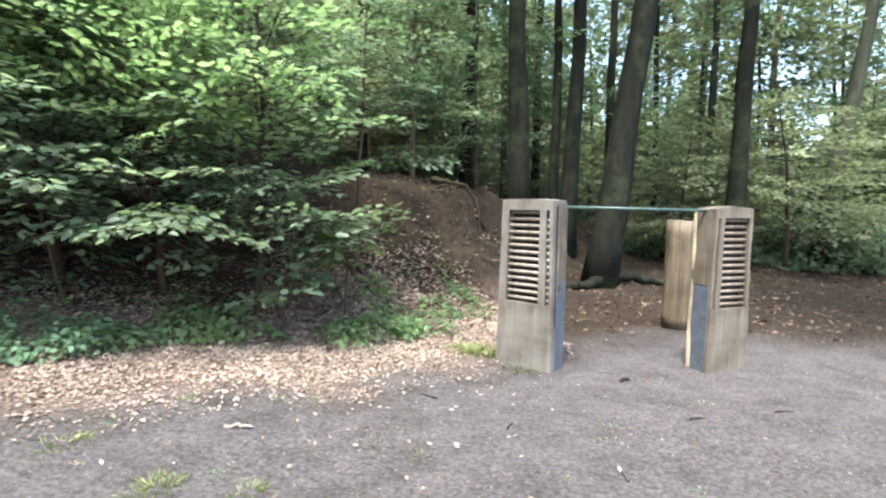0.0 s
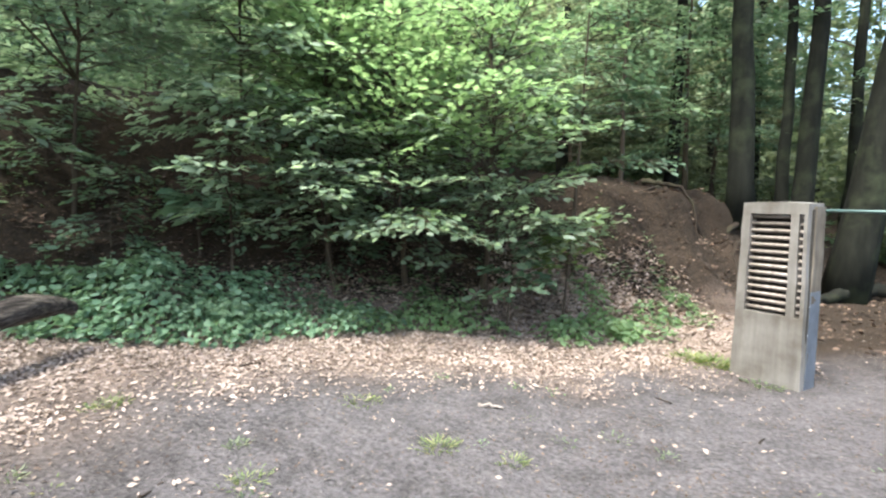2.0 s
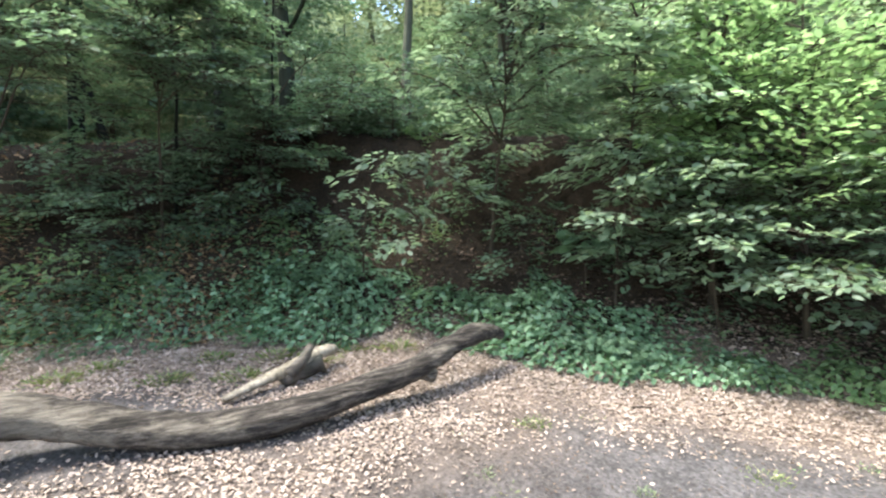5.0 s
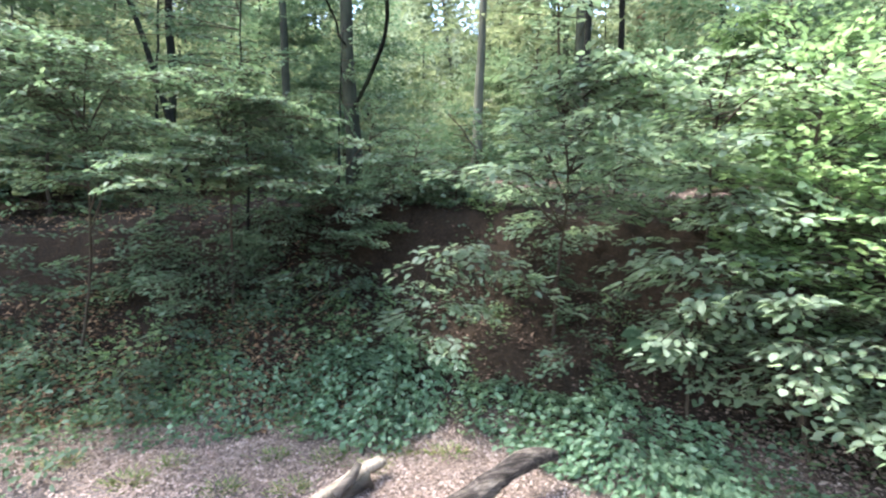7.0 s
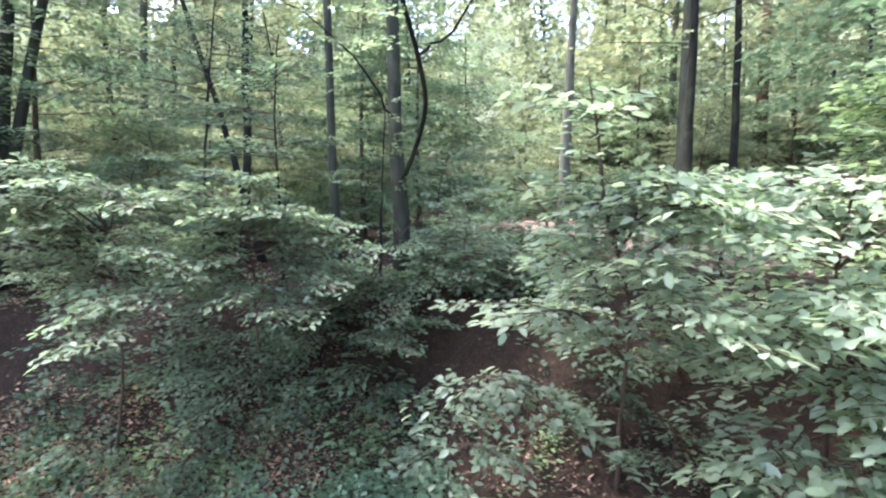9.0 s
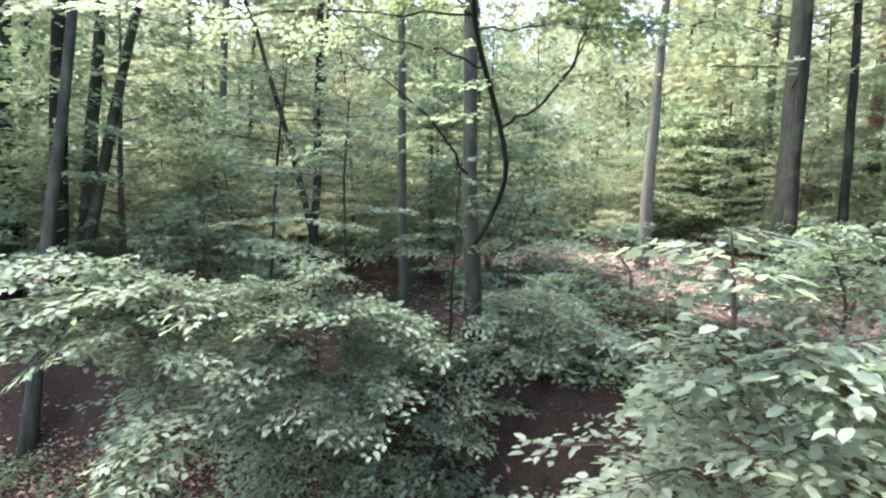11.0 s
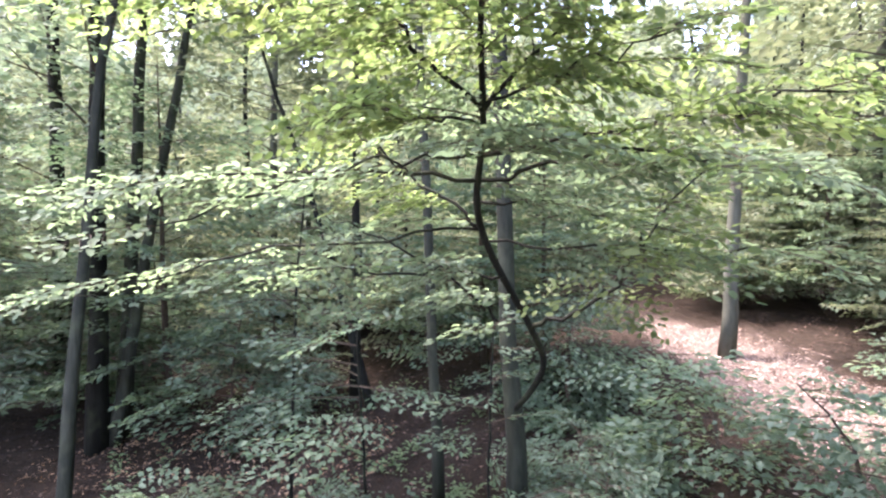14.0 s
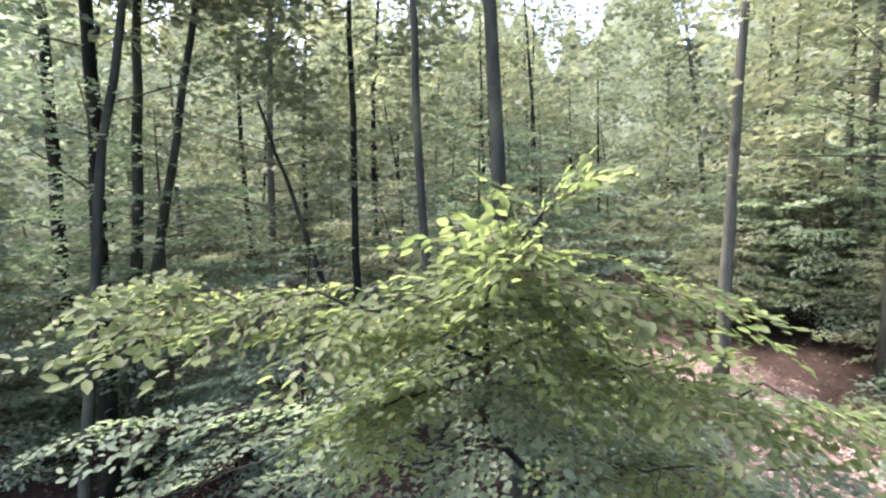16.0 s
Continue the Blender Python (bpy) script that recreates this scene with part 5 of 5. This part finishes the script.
        box_into(bm, width * 0.985, width + 0.003, depth * 0.24, depth * 0.32, h * 0.01, h * 0.97)
        part("crack", bm, HOLLOW_SHADE, t, "dark strip for the shaded crack between the boards")
    if not rim:
        return t
    # pale split edge at the back of the flank
    x = -0.006 if mirror else width + 0.006
    pts = [(x, depth * 0.97, h * 0.02), (x + 0.004, depth * 0.99, h * 0.5), (x - 0.004, depth * 0.96, h * 0.99)]
    vv, ff = tube(curve_points(pts, 9, 0.004, 2), np.linspace(0.018, 0.013, 9), 6, 0, 0.15, 5)
    link_mesh("split_edge", vv, ff, WOOD_RIM, t, "pale split wood edge")
    return t


carved_post("weathered grey wooden post with a barred window, carrying a bar", (0.364, 4.13, -0.02), -33.5, 0.45, 0.22, 1.30)
carved_post("weathered grey wooden post with a barred window and steel plate", (1.935, 4.03, -0.02), 24, 0.38, 0.18, 1.26, True, True, WOOD_POST_BROWN, WOOD_ROD_BROWN, 0.07)


def split_stump():
    t = thing("split_log_post", "pale split log standing upright behind the posts", "post", at=(2.29, 5.6, -0.02))
    bm = bmesh.new()
    n, rows = 14, 9
    rings = []
    for j in range(rows):
        z = 1.13 * j / (rows - 1)
        ring = []
        for i in range(n):
            a = 2 * math.pi * i / n
            r = 0.165 * (1 + 0.1 * noise.noise(Vector((math.cos(a) * 2, math.sin(a) * 2, z * 1.5)))) * (1.06 - 0.1 * z)
            ring.append(bm.verts.new((r * math.cos(a), r * 0.8 * math.sin(a), z + (0.012 * math.cos(a * 3) if j == rows - 1 else 0))))
        rings.append(ring)
    for a, b in zip(rings, rings[1:]):
        for i in range(n):
            bm.faces.new((a[i], a[(i + 1) % n], b[(i + 1) % n], b[i]))
    bm.faces.new(rings[-1])
    bm.faces.new(rings[0][::-1])
    part("body", bm, WOOD_PALE, t, "", True)


split_stump()


def cross_bar():
    t = thing("cross_bar", "thin green-painted metal bar laid across the two posts", "bar", at=(0.8, 4.05, 1.235))
    v, f = tube([(0, 0, 0), (0.62, 0.03, -0.006), (1.25, 0.06, -0.012)], [0.0115] * 3, 10)
    link_mesh("bar", v, f, BAR, t, "", True)


cross_bar()


# ---- fallen wood ----
def fallen_log():
    pts = [(-3.6, -3.3, 0.74), (-3.5, -2.1, 0.62), (-3.6, -1.36, 0.53), (-3.52, -1.02, 0.45), (-3.42, -0.66, 0.365), (-3.31, -0.24, 0.35), (-3.3, 0.19, 0.38), (-3.37, 0.6, 0.42), (-3.4, 0.91, 0.47), (-3.44, 1.15, 0.55), (-3.52, 1.45, 0.615), (-3.59, 1.7, 0.6), (-3.62, 1.82, 0.56)]
    t = thing("fallen_log", "weathered grey-brown fallen tree trunk lying among dry leaves", "log", at=(-3.5, 0, hz(-3.5, 0)))
    o = np.array(t.location)
    p = curve_points(pts, 130)
    u = np.linspace(0, 1, 130)
    rad = np.interp(u, [0, 0.35, 0.6, 0.8, 0.84, 0.92, 1], [0.13, 0.104, 0.086, 0.076, 0.083, 0.057, 0.04])
    rad = rad * (1 + 0.05 * np.sin(u * 61) * np.sin(u * 17 + 1))
    v, f = tube(p - o, rad, 22, 0, 0.045, 9)
    v = [tuple(Vector(c) * (1 + 0.0) + Vector((0, 0, 1)) * 0.012 * noise.noise(Vector((c[0] * 16, c[1] * 3.0, c[2] * 16)))) for c in v]
    link_mesh("trunk", v, f, LOGWOOD, t, "", True)
    q = curve_points([(-3.42, 0.98, 0.45), (-3.39, 1.03, 0.42), (-3.37, 1.07, 0.4)], 6)
    v, f = tube(q - o, np.linspace(0.075, 0.045, 6), 9, 0, 0.06, 4)
    link_mesh("branch_stub", v, f, LOGWOOD, t, "", True)


fallen_log()


def broken_branch():
    t = thing("broken_branch", "pale barkless broken branch with a dark stub", "branch", at=(-4.1, 0.1, hz(-4.1, 0.1)))
    o = np.array(t.location)
    q = curve_points([(-3.84, -0.28, 0.33), (-3.92, -0.05, 0.38), (-4.0, 0.17, 0.42), (-4.12, 0.42, 0.47), (-4.2, 0.6, 0.47)], 16)
    v, f = tube(q - o, np.interp(np.linspace(0, 1, 16), [0, 0.5, 0.8, 1], [0.026, 0.05, 0.054, 0.04]), 9, 0, 0.2, 6)
    link_mesh("branch", v, f, WOOD_BARE, t, "", True)
    q = curve_points([(-3.98, 0.18, 0.38), (-4.0, 0.3, 0.48), (-4.0, 0.36, 0.58)], 6)
    v, f = tube(q - o, np.linspace(0.06, 0.03, 6), 7, 0, 0.12, 7)
    link_mesh("stub", v, f, LOGBARK, t, "", True)
    q = curve_points([(-3.96, 0.14, 0.36), (-4.05, 0.3, 0.385), (-4.12, 0.44, 0.41)], 8)
    v, f = tube(q - o, np.linspace(0.05, 0.07, 8), 9, 0, 0.25, 8)
    link_mesh("bark_remnant", v, f, LOGBARK, t, "dark rotten bark under the branch", True)


broken_branch()


# ---- scrub along the crest, weeds, roots and crumbs ----
for i, (x, y, h) in enumerate(((-5.4, 3.75, 0.9), (-6.2, 3.1, 0.8), (-6.75, 2.3, 0.6), (-7.1, 0.0, 0.9), (-7.4, -0.9, 1.0), (-7.6, -1.8, 1.0), (-7.9, -2.8, 1.1), (-4.4, 4.5, 1.0), (-6.4, -1.5, 0.5), (-6.6, 0.6, 0.5), (-5.6, 3.0, 0.5))):
    young_tree("low_bush", "low dark-leaved bush at the crest of the bank", (x, y), [(0.1, -0.05, h * 0.5), (0.22, -0.1, h)], 0.012, 16, 0.085, LEAF, 540 + i, (0.35, 0.8), (0.1, 1.0), (0.4, -0.2), category="bush", droop=0.25)
for i, (x, y, h) in enumerate(((-6.7, -1.1, 0.5), (-6.6, -0.1, 0.45), (-6.45, 0.75, 0.4), (-5.45, 2.75, 0.45), (-4.9, 3.15, 0.5), (-4.35, 3.6, 0.5), (-3.75, 3.75, 0.5), (-4.6, 2.75, 0.45), (-7.0, -2.2, 0.5), (-3.2, 3.95, 0.5))):
    young_tree("low_bush", "low thin bush growing on the steep bank", (x, y), [(0.08, -0.05, h * 0.5), (0.2, -0.1, h)], 0.009, 13, 0.07, LEAF, 630 + i, (0.25, 0.6), (0.1, 1.0), (0.4, -0.2), category="bush", droop=0.25)
bramble("low green weeds scattered on the leafy slope", -6.0, -1.5, 1.0, 0.6, 60, 0.16, 450, 0.06, 548, LEAF, "weed_clump")
for i, (x, y) in enumerate(((-7.2, -2.5), (-6.9, -1.6), (-6.5, -0.4), (-6.5, 0.4), (-7.6, -3.2), (-6.2, -0.9), (-6.6, -2.6), (-6.2, 0.9), (-5.9, 2.0))):
    bramble("green weeds among reddish leaves on the slope", x, y, 0.55, 0.4, 60, 0.3, 260, 0.07, 580 + i, LEAF_FRESH if i % 2 else LEAF, "weed_clump")
bramble("low green weeds scattered on the leafy slope", -5.6, -2.6, 0.9, 0.6, 60, 0.16, 400, 0.06, 549, LEAF, "weed_clump")


def tuft(label, x, y, blades, h, seed, material=GRASS, broad=0.12):
    r = np.random.default_rng(seed)
    z = hz(x, y)
    t = thing("grass_tuft", label, "grass", "tufts on the path", at=(x, y, z))
    blades = blades * 3
    a, q = r.uniform(0, 2 * np.pi, blades), np.sqrt(r.random(blades)) * h * (0.8 + 1.6 * r.random(blades))
    P = np.stack([np.cos(a) * q, np.sin(a) * q, np.zeros(blades)], -1)
    D = np.stack([np.cos(a) * 0.8 + r.normal(size=blades) * 0.4, np.sin(a) * 0.8 + r.normal(size=blades) * 0.4, 0.35 + 0.7 * r.random(blades)], -1)
    leaf_object("foliage", P, D, np.stack([-np.cos(a), -np.sin(a), np.ones(blades)], -1), h * (0.3 + 0.55 * r.random(blades)), material, t, "", True, broad, 0.2, 0.2)


for i, (x, y, n, h, wide) in enumerate(((-2.15, 0.66, 40, 0.06, 0), (-1.68, 1.31, 40, 0.05, 0), (-1.57, 1.22, 18, 0.04, 1), (-1.11, 2.02, 60, 0.06, 0), (-2.78, 1.46, 40, 0.06, 0), (-2.21, 0.3, 12, 0.04, 1),
        (-2.44, 0.84, 14, 0.04, 1), (-0.75, 2.09, 30, 0.05, 0), (-0.32, 2.61, 9, 0.04, 1), (-0.54, 2.42, 8, 0.04, 1), (-0.07, 2.51, 9, 0.04, 1), (-1.91, 1.5, 18, 0.04, 1), (-1.71, 2.25, 30, 0.06, 0),
        (0.55, 3.92, 18, 0.07, 1), (0.26, 4.3, 70, 0.1, 0), (0.12, 4.4, 60, 0.1, 0), (-4.6, 0.9, 60, 0.1, 0), (-4.4, 1.25, 60, 0.1, 0), (-5.1, -1.0, 60, 0.09, 0), (-4.9, -0.2, 60, 0.09, 0), (-5.4, -1.9, 60, 0.1, 0), (-4.3, -0.1, 60, 0.09, 0), (-4.5, -0.6, 60, 0.09, 0), (-4.4, 0.55, 60, 0.09, 0), (-4.7, 0.25, 60, 0.1, 0), (-4.9, -1.3, 60, 0.1, 0))):
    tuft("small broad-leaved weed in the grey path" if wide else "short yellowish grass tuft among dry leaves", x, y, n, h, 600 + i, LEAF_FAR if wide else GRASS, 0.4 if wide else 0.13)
for i, (x, y, rr, h, n) in enumerate(((-0.82, 5.25, 0.2, 0.2, 120), (-0.63, 5.0, 0.22, 0.2, 140), (-0.96, 4.4, 0.25, 0.2, 160), (-0.2, 5.5, 0.2, 0.16, 110), (0.0, 5.95, 0.2, 0.16, 90), (-0.44, 4.84, 0.18, 0.16, 90), (-2.11, 4.0, 0.28, 0.22, 200), (-2.5, 3.55, 0.3, 0.22, 200))):
    bramble("small green weed on the leafy slope", x, y, rr, rr * 0.8, 0, h, n, 0.06, 560 + i, LEAF_FRESH, "weed_clump")


def root(pts, r0, seed, label, bark=ROOTM):
    t = thing("root", label, "root", "roots in the bare bank", at=(pts[0][0], pts[0][1], hz(pts[0][0], pts[0][1])))
    o = np.array(t.location)
    q = curve_points([(x, y, hz(x, y) + dz) for x, y, dz in pts], 16, 0.015, seed)
    v, f = tube(q - o, np.linspace(r0, r0 * 0.3, 16), 7, 0, 0.1, seed)
    link_mesh("body", v, f, bark, t, "", True)


root([(0.75, 8.4, 0.1), (0.35, 7.9, 0.0), (-0.1, 7.5, -0.01), (-0.45, 7.15, 0.0), (-0.6, 6.9, -0.05)], 0.045, 1, "bare root running down the eroded bank")
root([(0.85, 8.3, 0.1), (0.7, 7.9, 0.0), (0.75, 7.5, 0.0), (0.9, 7.2, -0.05)], 0.035, 2, "bare root running down the eroded bank")
root([(-0.5, 7.5, 0.02), (-0.3, 7.35, 0.05), (0.05, 7.4, 0.03), (0.3, 7.3, -0.04)], 0.04, 3, "bare root running across the eroded bank")
root([(2.2, 8.3, 0.15), (2.5, 8.5, 0.12), (2.85, 8.6, 0.1), (3.3, 8.5, -0.02)], 0.12, 4, "thick dark root beside the leaning tree", BARK)
root([(2.0, 8.1, 0.12), (1.7, 7.9, 0.06), (1.4, 7.8, 0.0)], 0.09, 5, "thick dark root beside the leaning tree", BARK)


def stick(label, x, y, length, turn, r0, material, seed):
    t = thing("stick", label, "stick", "sticks on the path", at=(x, y, hz(x, y) + r0))
    t.rotation_euler = (0, 0, radians(turn))
    q = curve_points([(-length / 2, 0, 0), (0, 0.02 * length, 0.004), (length / 2, -0.04 * length, 0)], 8, r0 * 0.3, seed)
    v, f = tube(q, np.linspace(r0, r0 * 0.55, 8), 6, 0, 0.12, seed)
    link_mesh("body", v, f, material, t, "", True)


for i, (x, y, length, turn, r0, m) in enumerate(((-1.04, 2.62, 0.15, 8, 0.013, WOOD_ROD), (1.26, 3.76, 0.09, 40, 0.012, ROOTM), (0.4, 2.9, 0.08, 70, 0.006, ROOTM), (-0.1, 3.3, 0.12, 150, 0.006, ROOTM),
        (1.5, 3.1, 0.1, 20, 0.006, ROOTM), (-1.9, 1.0, 0.12, 110, 0.006, ROOTM), (-2.6, 2.3, 0.14, 60, 0.007, ROOTM), (0.9, 2.4, 0.1, 100, 0.005, ROOTM), (2.1, 3.3, 0.12, 10, 0.006, ROOTM))):
    stick("pale broken stick lying on the grey path" if m is WOOD_ROD else "small dark twig lying on the grey path", x, y, length, turn, r0, m, 650 + i)


# small sprouts in the path
def sprouts():
    r = np.random.default_rng(91)
    made = 0
    while made < 30:
        x, y = r.uniform(-3.2, 2.6), r.uniform(0.3, 3.8)
        d = float(bank(np.array([x]), np.array([y]))[0][0])
        if d > -1.2 or (0.2 < x < 2.6 and 3.5 < y):
            continue
        wide = r.random() < 0.7
        tuft("small green sprout in the grey path" if wide else "thin grass sprout in the grey path", x, y, int(r.integers(3, 8)), r.uniform(0.025, 0.045), 800 + made, LEAF_FRESH if wide else GRASS, 0.45 if wide else 0.14)
        made += 1


sprouts()
